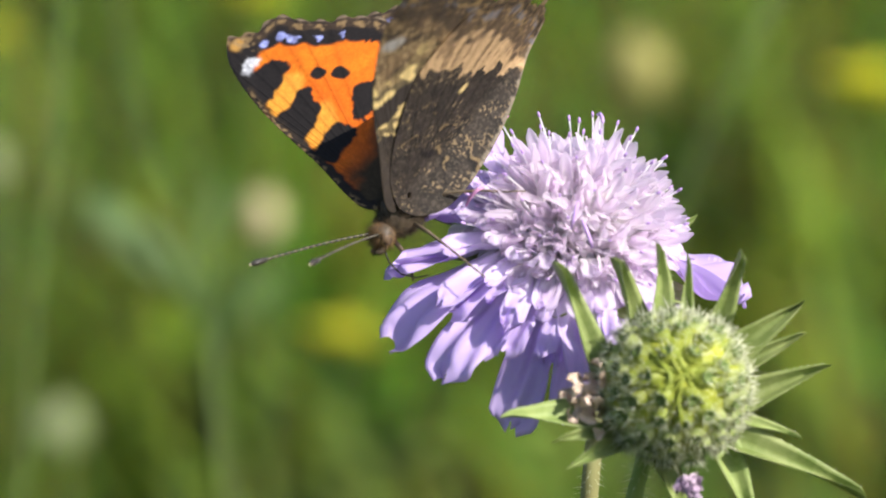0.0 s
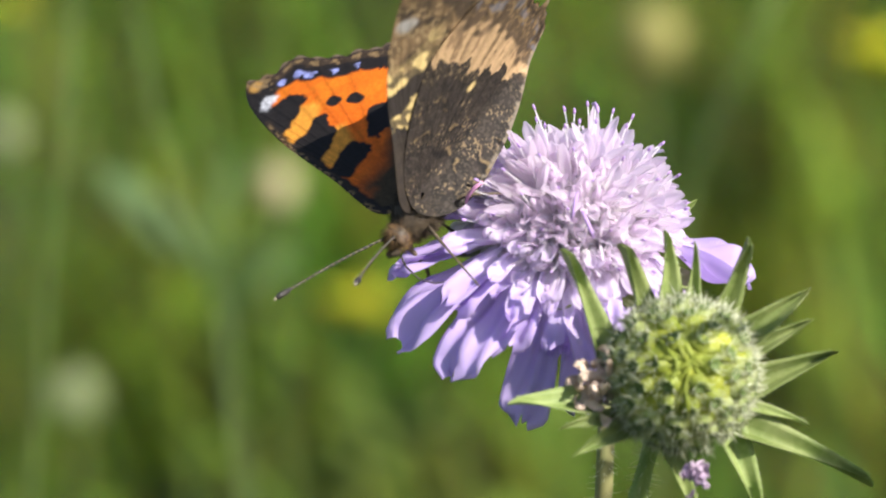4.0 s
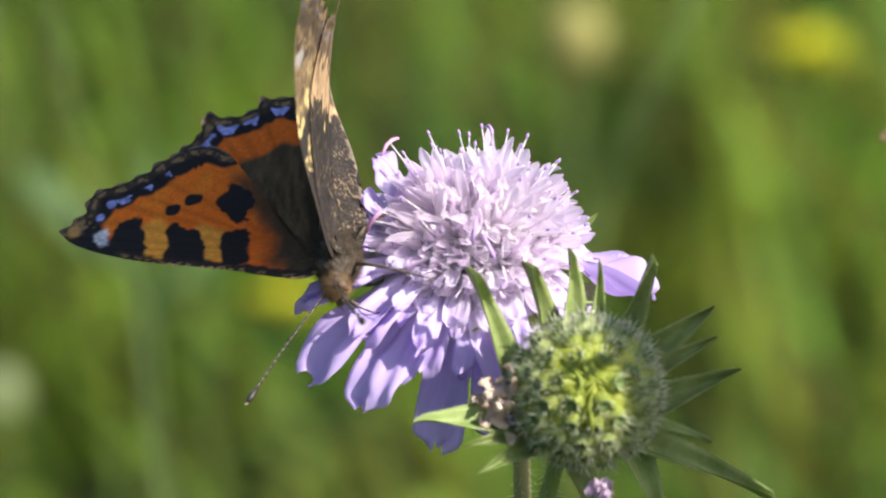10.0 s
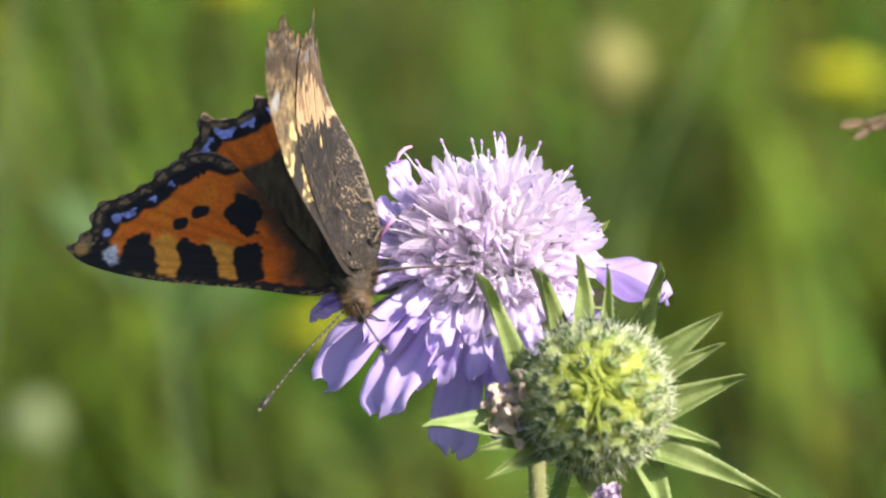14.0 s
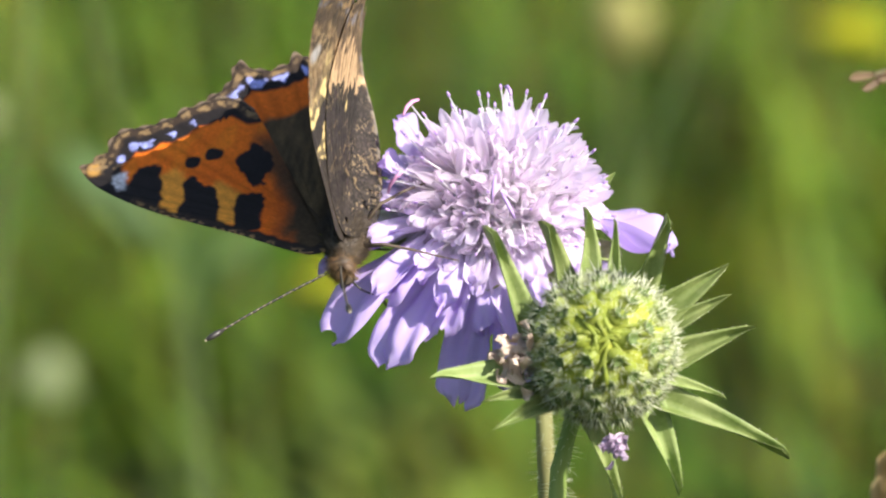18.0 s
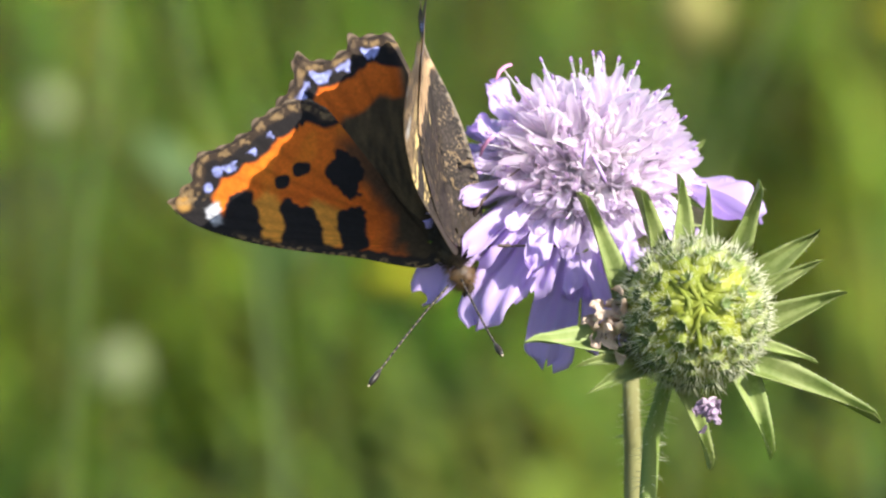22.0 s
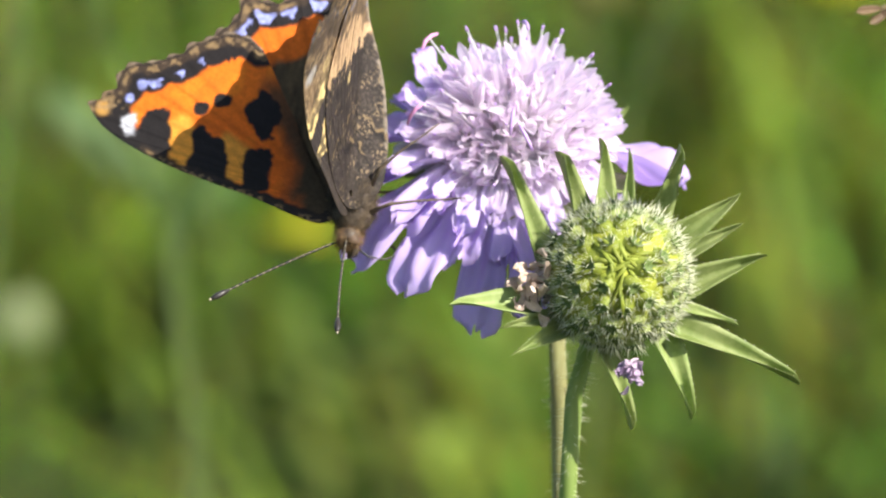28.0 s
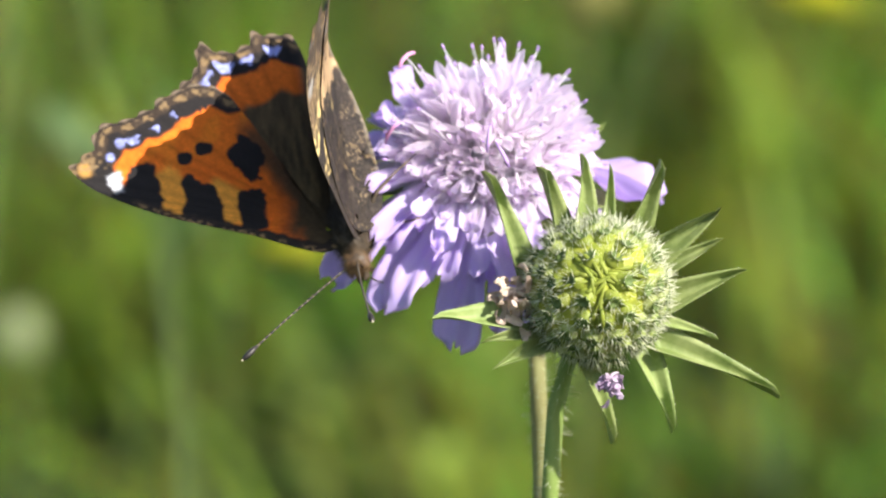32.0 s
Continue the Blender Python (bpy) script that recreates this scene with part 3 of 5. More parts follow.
    # a few long loose filaments with lying anthers
    for az, polar, length, mat, lab in ((70, 10, 5.0, ANTHER, "curved lilac anther"), (205, 62, 5.6, PINK, "pink anther"), (150, 48, 6.0, PINK, "pink anther"), (262, 50, 6.2, ANTHER, "lilac anther"), (272, 60, 5.8, ANTHER, "lilac anther")):
        d = ball_dir(radians(polar), radians(az))
        s = Shape().tube([(0, 0, -1), (0.2, 0, length * 0.6), (0.3, 0.2, length)], [0.1, 0.09, 0.08], 5, 0)
        s.tube([(-1.0, 0, length), (-0.2, 0.1, length + 0.28), (0.9, 0.25, length + 0.25), (2.0, 0.4, length - 0.2)], [0.14, 0.22, 0.22, 0.12], 6, 1)
        part("stamen", s, [TUBE, mat], t, lab, m=put(d * 8.3 + Vector((0.3, 0, 0.0)), d, az))
    for k in range(9):
        a = radians(k * 40 + 25)
        d = FB @ Vector((math.cos(a), math.sin(a), -0.12))
        s = sheet(Shape(), petal_rows(7.5 if 190 < k * 40 + 25 < 310 else 10.5, 4.2, -0.15, 0.2, 0.1, k + 0.2, 8, 4, 0, 0.6, 0.15), 0.15, aim(FB @ Vector((3.4 * math.cos(a), 3.4 * math.sin(a), -3)), d, AXIS))
        part("bract", s, BRACT, t, "green bract under the petals")
    tip, foot = RIGHT * 13.4 + UP * 3.2 + AWAY * 2, RIGHT * 7.0 - UP * 2.2 + AWAY * 2
    leaf = [[(x * (1 - 0.9 * i / 10), y, z) for x, y, z in row] for i, row in enumerate(petal_rows((tip - foot).length, 2.8, 0.1, 0.1, 0.1, 5.1, 10, 4, 0, 0.9, 0.6, 0.9))]
    part("bract", sheet(Shape(), leaf, 0.14, aim(foot, tip - foot, SUN - AWAY)), BRACT, t, "pointed green bract under the petals")
    s = Shape()
    path = [-AXIS * 4, -AXIS * 7 + Vector((0.3, 1, -3)), Vector((4.0, 0, -20)), Vector((3.8, 0.5, -30)), Vector((2.9, 2, -60)), Vector((-8, 20, -250)), Vector((-20, 40, -505))]
    s.tube(path, [1.2, 0.95, 0.95, 0.98, 1.1, 1.4, 1.7], 10, 0)
    part("stem", s, STEM_BROWN, t, "thin brownish hairy stem")
    hairs(t, path[1:5], 0.95, 240, 3)


def hairs(t, path, r, count, seed):
    """Fine pale hairs standing off a stem, as one part."""
    rnd = random.Random(seed)
    s = Shape()
    for k in range(count):
        q = rnd.random() * (len(path) - 1.001)
        i = int(q)
        p = Vector(path[i]).lerp(Vector(path[i + 1]), q - i)
        d = Vector((rnd.gauss(0, 1), rnd.gauss(0, 1), rnd.uniform(-0.6, 0.1))).normalized()
        s.spike(p + d * r * 0.7, p + d * (r + rnd.uniform(0.5, 1.7)), 0.045)
    part("stem_hair", s, BRISTLE, t, "fine whitish stem hairs")


# ---- the green seed head in front ----
BUR_AT = Vector((0.02614, -0.00895, 0.48954)) + RIGHT * 0.0003 - UP * 0.0005
POLE = (-AWAY * math.cos(radians(12)) + UP * math.sin(radians(12))).normalized()


def fruitlet_mesh(seed, skin):
    """A hairy fruitlet that ends in a dark star-shaped crown with stiff pale bristles round it."""
    rnd = random.Random(seed)
    s = Shape()
    profile = ((-2.2, 0.35, 0.35), (-1.0, 0.6, 0.6), (0.0, 1.22, 1.22), (0.5, 1.1, 1.1), (0.86, 0.62, 0.62), (0.98, 1.05, 0.55), (1.06, 0.62, 0.40), (0.94, 0.30, 0.30), (0.86, 0.05, 0.05))
    rows = []
    for z, tooth, gap in profile:
        rows.append([])
        for k in range(16):
            r = (gap if k % 2 else tooth) * rnd.uniform(0.93, 1.07)
            rows[-1].append((r * math.cos(k * math.pi / 8), r * math.sin(k * math.pi / 8), z + (0.28 if z == 0.98 and k % 2 == 0 else 0)))
    s.grid(rows, 0, True)
    s.m = [1 if i // 16 >= 4 else 0 for i in range(len(s.f))]
    hairy = Shape()
    for k in range(9):
        a = k * 2 * math.pi / 9 + rnd.uniform(-0.3, 0.3)
        o = Vector((math.cos(a), math.sin(a), 0))
        hairy.spike(o * 0.6 + Vector((0, 0, 0.9)), o * rnd.uniform(1.0, 1.7) + Vector((0, 0, rnd.uniform(1.6, 2.6))), 0.075)
    for k in range(30):
        a = k * 0.9 + rnd.uniform(-0.3, 0.3)
        o = Vector((math.cos(a), math.sin(a), 0))
        z = rnd.uniform(-0.2, 0.7)
        hairy.spike(o * 0.85 + Vector((0, 0, z)), o * rnd.uniform(1.1, 1.6) + Vector((0, 0, z + rnd.uniform(0.1, 0.7))), 0.02)
    return s.mesh("fruitlet", [skin, CROWN]), hairy.mesh("bristle", BRISTLE)


def seed_head():
    t = thing("scabious_seed_head", Matrix.Translation(BUR_AT), "round green bristly scabious seed head with pointed bracts", "seed head")
    part("core", Shape().ball((-0.6, 0, 0), (7.05, 7.05, 7.05), None, 24, 34, 0.03), CORE, t)
    rnd = random.Random(4)
    kinds = [fruitlet_mesh(k, FRUIT) for k in range(6)] + [fruitlet_mesh(k + 6, FRUIT_GREEN) for k in range(6)]
    turn = POLE.to_track_quat("Z", "Y").to_matrix()
    places = [(polar + rnd.uniform(-0.05, 0.05), (k + 0.5 * (ring % 2) + rnd.uniform(-0.16, 0.16)) / count * 2 * math.pi)
              for ring, (polar, count) in enumerate(((0.36, 6), (0.68, 11), (0.98, 15), (1.27, 18), (1.56, 19), (1.86, 18))) for k in range(count)]
    for k, (polar, azimuth) in enumerate(places):
        d = turn @ ball_dir(polar, azimuth)
        lean = max(0.0, 1 - polar / 1.1)
        out = (d - POLE * d.dot(POLE)).normalized()
        way = (d + out * 0.7 * lean).normalized()
        m = Matrix.Translation((d * (6.75 - 0.1 * lean) - RIGHT * 0.6) * MM) @ way.to_track_quat("Z", "Y").to_matrix().to_4x4() @ Matrix.Rotation(rnd.uniform(0, 6.28), 4, "Z") @ Matrix.Diagonal((0.95, 0.95, rnd.uniform(0.85, 1.1), 1))
        kind = kinds[k % 6 + (6 if polar > 0.85 else 0)]
        one = part("fruitlet", kind[0], None, t, m=m)
        tagged(part("bristle", kind[1], None, one), kind="stuff")
    # young yellow fruitlets lying flat round the tip
    for k in range(28):
        a = k * 2.39996 + rnd.uniform(-0.5, 0.5)
        far = rnd.uniform(0.25, 0.75)
        near = rnd.uniform(-0.18, 0.14)
        pts = [turn @ ball_dir(p, a) * r - RIGHT * 0.6 for p, r in ((near, 6.8), (near + (far - near) * 0.4, 7.15), (near + (far - near) * 0.75, 7.35), (far, 7.1))]
        off = turn @ Vector((rnd.gauss(0, 0.45), rnd.gauss(0, 0.45), 0))
        pts = [p + off for p in pts]
        part("young_fruitlet", Shape().tube(pts, [0.10, 0.24, 0.25, 0.08], 7), FRUIT, t)
    # short woolly hairs all over it
    wool = Shape()
    for k in range(3400):
        d = turn @ ball_dir(math.acos(rnd.uniform(-0.45, 0.9)), rnd.uniform(0, 6.28))
        e = (d + Vector((rnd.gauss(0, 0.45), rnd.gauss(0, 0.45), rnd.gauss(0, 0.45)))).normalized()
        p = d * rnd.uniform(7.0, 7.9) - RIGHT * 0.6
        wool.spike(p, p + e * rnd.uniform(0.4, 1.1), 0.032)
    tagged(part("wool", wool, BRISTLE, t, "short pale woolly hairs"), kind="stuff")
    # bracts round its back: tip and foot across and up, width, bend
    bracts = ((-12.0, 12.6, -8.0, 0.6, 3.7, 0.1), (-6.6, 12.9, -4.6, 5.5, 3.3, 0.0), (-2.0, 14.2, -2.0, 5.5, 3.6, 0.0), (0.9, 13.2, 0.4, 5.8, 2.0, 0.0), (6.2, 13.6, 3.2, 5.8, 3.3, 0.0), (12.5, 8.5, 5.6, 3.6, 3.8, 0.1),
              (12.7, 5.4, 6.0, 1.8, 2.6, 0.0), (15.2, 2.2, 6.0, -1.6, 3.9, 0.1), (12.2, -5.0, 6.4, -3.4, 1.6, 0.0), (19.2, -10.6, 5.8, -5.8, 3.5, 0.15), (8.0, -15.0, 4.2, -6.2, 3.6, 0.2), (2.2, -16.0, -2.4, -6.4, 3.2, 0.3),
              (-17.6, -2.2, -8.4, -3.2, 4.6, 0.1), (-11.2, -7.8, -6.0, -5.4, 2.8, 0.3), (-12.4, -5.0, -6.6, -4.4, 2.4, 0.2))
    for k, (tx, ty, fx, fy, width, bend) in enumerate(bracts):
        base = RIGHT * fx + UP * fy + AWAY * (0.6 if tx < -11 and ty < 0 else 2.6)
        tip = RIGHT * tx + UP * ty + AWAY * (-4.0 if tx < -11 and ty < 0 else 1.0 + 2.5 * bend)
        o = (RIGHT * tx + UP * ty).normalized()
        rows = petal_rows((tip - base).length * 1.03, width * 0.98, 0.12 + bend, 0.1, 0.16, k * 1.9, 14, 6, 0, 0.95, 0.25 if tx < -15 else 0.75 + 0.2 * math.sin(k * 2.2), 0.9)
        rows = [[(x * (1 - 0.93 * (i / 14) ** 1.15), y, z) for x, y, z in row] for i, row in enumerate(rows)]
        m = aim(base, tip - base, -AWAY * 0.6 + SUN * 0.8 + UP * (0.6 if tx < -15 else 0.0) + RIGHT * 0.2 * math.sin(k * 1.7))
        leaf = part("bract", sheet(Shape(), rows, 0.14, m), BRACT, t)
        s = Shape()
        for i in range(420):
            row = rows[rnd.randrange(2, 14)]
            p = Vector(row[rnd.choice((0, 0, -1, -1, rnd.randrange(7)))])
            d = Vector((math.copysign(rnd.uniform(0.2, 0.6), p.x), rnd.uniform(0, 0.5), rnd.uniform(0.0, 0.45)))
            s.spike(m @ p, m @ (p + d * rnd.uniform(0.1, 0.4)), 0.008)
        part("bract_hair", s, BRISTLE, leaf, "fine whitish hairs")
    # withered florets still clinging to it
    for at, size, mat, lab, seed in (((-9.4, -1.6, -1.8), 2.5, DRY, "withered brownish pink floret", 1), ((0.6, -4.6, -9.0), 1.5, DRY_PURPLE, "withered purple floret", 2)):
        rr = random.Random(seed)
        lump = part("withered_floret", Shape().ball(at, (size * 0.3, size * 0.3, size * (0.6 if seed == 1 else 0.3)), None, 8, 10, 0.5, seed), mat, t, lab)
        for k in range(44):
            s = Shape()
            d = Vector((rr.gauss(0, 1), rr.gauss(0, 0.7), rr.gauss(0, 1.5 if seed == 1 else 1)))
            p = Vector(at) + d * size * (0.55 if seed == 1 else 0.33)
            turn_to = aim(p, Vector((rr.gauss(0, 1), rr.gauss(0, 1), rr.gauss(0, 1))), Vector((rr.gauss(0, 1), rr.gauss(0, 1), 0.1)))
            sheet(s, petal_rows(size * rr.uniform(0.5, 0.9), size * 0.45, rr.uniform(-1, 1), 0.7, 0.8, k + seed, 5, 4), 0.06, turn_to)
            part("petal", s, mat, lump)
    path = [AWAY * 5.5, AWAY * 8 + Vector((-2.4, 0, -5)), Vector((-4.6, 5, -14)), Vector((-5.2, 5, -25)), Vector((-6, 6, -45)), Vector((-10, 14, -200)), Vector((-18, 25, -492))]
    part("stem", Shape().tube(path, [1.3, 1.0, 0.95, 0.95, 1.0, 1.3, 1.6], 10), STEM, t, "green hairy stem")
    hairs(t, path[1:5], 0.95, 260, 8)


# ---- the butterfly: x towards its head, y to its own left, z up from its back ----
FORE = ((-0.5, -1.6), (1.2, -2.4), (3.9, -1.7), (8.3, 0.0), (12.0, 1.1), (16.8, 2.7), (21.3, 4.7), (24.6, 6.7), (26.3, 8.4), (27.0, 9.9), (25.7, 10.7), (24.4, 11.9), (23.8, 13.9), (22.2, 14.6), (20.6, 14.7), (19.2, 15.3),
        (17.6, 15.9), (16.2, 17.2), (14.8, 17.6), (13.2, 18.3), (11.6, 18.4), (10.0, 17.8), (8.7, 16.6), (7.4, 14.2), (6.5, 11.6), (5.2, 8.6), (3.4, 5.6), (1.2, 3.2), (-0.3, 1.0))
HIND = ((1.4, -1.2), (5.0, 0.1), (9.8, 3.7), (13.6, 8.2), (15.5, 13.4), (15.0, 16.6), (13.4, 18.5), (12.0, 19.8), (11.5, 22.6), (10.9, 23.2), (9.9, 22.3), (8.6, 21.7), (7.2, 21.9), (5.8, 22.5), (5.0, 24.0), (3.2, 23.5), (1.5, 23.6), (0.3, 22.6),
        (-0.6, 19.6), (-1.9, 16.0), (-3.0, 11.0), (-3.5, 5.5), (-3.0, 1.4), (-1.2, -1.0))
HIND = tuple((u, v * 1.025) for u, v in HIND)
FORE_EDGE, HIND_EDGE, FORE_BACK = FORE[9:23], HIND[5:18], FORE[22:29]
ORANGE, YELLOW_S, BLACK_S, BROWN_S = (0.82, 0.175, 0.012), (0.86, 0.35, 0.045), (0.017, 0.014, 0.014), (0.066, 0.044, 0.022)
TAN_S, BLUE_S, WHITE_S, CREAM_S = (0.40, 0.26, 0.12), (0.40, 0.44, 0.90), (0.85, 0.85, 0.92), (0.74, 0.55, 0.24)


LATTICE = np.random.RandomState(3).uniform(-1.45, 1.45, (97, 97))


def ripple(u, v, f, k=0.0):
    """Irregular mottling between -1 and 1; f sets its fineness."""
    x, y = u * f * 0.52 + 31.7 + 7.3 * k, v * f * 0.52 + 22.1 + 3.9 * k + 0.37 * u
    i, j = np.floor(x).astype(int), np.floor(y).astype(int)
    p, q = x - i, y - j
    p, q = p * p * (3 - 2 * p), q * q * (3 - 2 * q)
    g = lambda a, b: LATTICE[(i + a) % 97, (j + b) % 97]
    return np.clip((g(0, 0) * (1 - p) + g(1, 0) * p) * (1 - q) + (g(0, 1) * (1 - p) + g(1, 1) * p) * q, -1, 1)


def curve(points, count):
    """Points evenly spread along a smooth closed curve through the given ones."""
    p = np.array(points)
    n = len(p)
    out = []
    for i in range(n):
        a, b, c, d = p[i - 1], p[i], p[(i + 1) % n], p[(i + 2) % n]
        for s in np.linspace(0, 1, 12, endpoint=False):
            out.append(0.5 * ((2 * b) + (c - a) * s + (2 * a - 5 * b + 4 * c - d) * s * s + (3 * b - a - 3 * c + d) * s ** 3))
    out = np.array(out + [out[0]])
    step = np.r_[0, np.cumsum(np.linalg.norm(np.diff(out, axis=0), axis=1))]
    at = np.linspace(0, step[-1], count, endpoint=False)
    return np.c_[np.interp(at, step, out[:, 0]), np.interp(at, step, out[:, 1])]


def edge_distance(u, v, line):
    """Distance to a line of points, and how far along it, in millimetres."""
    line = np.array(line)
    fine = np.concatenate([np.linspace(a, b, 14, endpoint=False) for a, b in zip(line[:-1], line[1:])])
    run = np.r_[0, np.cumsum(np.linalg.norm(np.diff(fine, axis=0), axis=1))]
    best, along = np.full(u.shape, 1e9), np.zeros(u.shape)
    for (a, b), r in zip(fine, run):
        d = np.hypot(u - a, v - b)
        near = d < best
        best, along = np.where(near, d, best), np.where(near, r, along)
    return best, along


def paint(c, colour, mask):
    return c + (np.array(colour) - c) * np.clip(mask, 0, 1)[:, None]


def spot(u, v, at, size, soft=0.18, wob=0.10):
    q = (np.abs((u - at[0]) / size[0]) ** 2.6 + np.abs((v - at[1]) / size[1]) ** 2.6) ** (1 / 2.6) + wob * ripple(u, v, 1.9, at[0])
    return 1 - smoothstep(1 - soft, 1 + soft, q)


def blot(u, v, corners, soft=0.16, wob=0.22):
    """An irregular patch with the given corners, its rim a little ragged."""
    p = np.array(corners)
    inside, best = np.zeros(u.shape, bool), np.full(u.shape, 1e9)
    for (a, b), (c, d) in zip(p, np.roll(p, -1, 0)):
        if abs(d - b) > 1e-6:
            inside ^= ((b > v) != (d > v)) & (u < (c - a) * (v - b) / (d - b) + a)
        s = np.clip(((u - a) * (c - a) + (v - b) * (d - b)) / ((c - a) ** 2 + (d - b) ** 2), 0, 1)
        best = np.minimum(best, np.hypot(u - a - s * (c - a), v - b - s * (d - b)))
    gap = np.where(inside, best, -best) + 0.25 + wob * ripple(u, v, 1.7, p[0][0]) + 0.5 * wob * ripple(u, v, 4.4, p[1][0])
    return smoothstep(-soft, soft, gap)


def crescents(u, v, d, along, edge, centres, half, deep):
    """Blue marks behind the outer margin: broad outside and pointed inwards."""
    mask = np.zeros(u.shape)
    for c in centres:
        d0, a0 = edge_distance(np.array([c[0]]), np.array([c[1]]), edge)
        q = (d - d0[0] + deep * 0.45) / deep
        w = half * np.clip(1.05 - q, 0.0, 1.0) * smoothstep(-0.25, 0.05, q)
        notch = 0.35 * deep * (1 - np.minimum(1, np.abs(along - a0[0]) / half))
        mask = np.maximum(mask, smoothstep(1.1, 0.85, q) * smoothstep(0.12, -0.12, np.abs(along - a0[0]) + 0.12 * ripple(u, v, 5.0, c[0]) - w) * smoothstep(-0.3, 0.1, q * deep - notch + 0.25))
    return mask


def margin_scales(c, u, v, d, along, beat):
    """The scalloped brown rim: tan marks at the vein ends, a dark inner line and a pale fringe."""
    c = paint(c, (0.055, 0.036, 0.024), smoothstep(1.65, 1.2, d + 0.2 * ripple(u, v, 2.7)) * 0.9)
    c = paint(c, TAN_S, smoothstep(0.45, 0.8, beat + 0.25 * ripple(u, v, 3.9)) * smoothstep(0.45, 0.15, np.abs(d - 0.85 + 0.3 * ripple(u, v, 3.0))) * 0.6)
    c = paint(c, (0.22, 0.15, 0.085), smoothstep(0.1, 0.7, ripple(u, v, 5.5)) * smoothstep(1.4, 0.8, d) * 0.45)
    c = paint(c, BLACK_S, smoothstep(0.16, 0.06, np.abs(d - 0.42)) * 0.7)
    return paint(c, (0.26, 0.20, 0.14), smoothstep(0.2, 0.08, d) * (0.3 + 0.5 * beat))


def fore_upper(u, v):
    d, along = edge_distance(u, v, FORE_EDGE)
    back, _ = edge_distance(u, v, FORE_BACK)
    c = np.tile(np.array(ORANGE), (len(u), 1))
    c = paint(c, (0.84, 0.24, 0.016), smoothstep(0.0, 0.9, ripple(u, v, 1.1)) * 0.5)
    c = paint(c, (0.78, 0.14, 0.010), smoothstep(6.5, 9.5, d) * 0.5)
    costa = v - np.interp(u, [0, 1.2, 3.9, 8.3, 12, 16.8, 21.3, 24.6, 27], [-2, -2.4, -1.7, 0, 1.1, 2.7, 4.7, 6.7, 9.9])
    c = paint(c, YELLOW_S, blot(u, v, ((12.0, 1.8), (9.4, 1.5), (9.6, 5.2), (11.6, 6.6), (12.4, 5.4)), 0.5))
    c = paint(c, YELLOW_S, blot(u, v, ((18.2, 3.6), (15.2, 2.8), (15.0, 6.6), (16.6, 8.6), (18.2, 7.6)), 0.5))
    c = paint(c, (0.50, 0.10, 0.012), smoothstep(7.0, 4.6, u + 0.3 * ripple(u, v, 0.9)) * 0.7)
    c = paint(c, BROWN_S, smoothstep(5.9, 2.6, u + 0.6 * ripple(u, v, 0.7) + 0.3 * ripple(u, v, 3.0)))
    c = paint(c, BROWN_S, smoothstep(2.2, 0.5, back + 0.25 * ripple(u, v, 1.5)) * smoothstep(15.0, 11.5, v) * 0.9)
    for corners in (((20.6, 9.1), (18.5, 8.9), (17.9, 5.0), (18.3, 3.3), (22.4, 5.2), (21.2, 7.5)), ((15.4, 6.9), (14.7, 7.4), (12.1, 5.9), (11.8, 3.4), (11.6, 1.0), (15.4, 2.2), (15.2, 5.5)),
                    ((9.0, 4.9), (7.1, 5.1), (6.8, 3.8), (7.0, 1.0), (9.6, 1.0), (9.6, 3.6)), ((8.4, 11.8), (6.7, 10.6), (6.3, 9.3), (7.1, 6.8), (7.9, 6.6), (9.5, 8.5), (9.7, 10.1))):
        c = paint(c, BLACK_S, blot(u, v, corners))
    for at, size in (((14.8, 9.45), (0.85, 0.80)), ((12.5, 10.6), (0.95, 0.85))):
        c = paint(c, BLACK_S, spot(u, v, at, size, 0.1, 0.16))
    c = paint(c, BLACK_S, smoothstep(1.3, 0.8, costa + 0.16 * ripple(u, v, 2.3)) * smoothstep(13.5, 10.5, u))
    c = paint(c, (0.030, 0.022, 0.018), smoothstep(1.05, 0.6, costa + 0.2 * ripple(u, v, 2.3)) * 0.95)
    c = paint(c, TAN_S, smoothstep(0.75, 0.2, costa) * smoothstep(0.15, 0.8, ripple(u, v, 6.0)) * 0.6)
    c = paint(c, BLACK_S, smoothstep(21.0, 22.0, u - 0.45 * (v - 7) + 0.2 * ripple(u, v, 1.8)) * smoothstep(12.5, 10.5, v))
    beat = 0.5 + 0.5 * np.cos(along * 2 * np.pi / 2.25 + 0.6)
    narrow = 1.7 * smoothstep(17.5, 24.0, along)
    c = paint(c, BLACK_S, smoothstep(3.75, 3.25, d + narrow + 0.28 * (1 - beat) + 0.15 * ripple(u, v, 2.1)))
    c = paint(c, BLUE_S, np.maximum(crescents(u, v, d, along, FORE_EDGE, ((19.6, 12.25), (17.3, 13.3), (15.0, 14.9)), 0.46, 0.85), np.maximum(spot(u, v, (22.6, 10.5), (0.45, 0.5), 0.3, 0.3), spot(u, v, (21.4, 12.0), (0.45, 0.45), 0.3, 0.3))) * (0.75 + 0.3 * ripple(u, v, 5.0)))
    c = margin_scales(c, u, v, d, along, beat)
    c = paint(c, WHITE_S, blot(u, v, ((22.6, 7.9), (22.0, 8.3), (21.8, 7.3), (21.9, 6.5), (22.2, 6.6), (22.2, 7.3)), 0.35, 0.4) * (0.85 + 0.25 * ripple(u, v, 5.0)))
    c = paint(c, (0.60, 0.32, 0.08), spot(u, v, (25.4, 9.3), (0.6, 0.7), 0.5, 0.3) * 0.9)
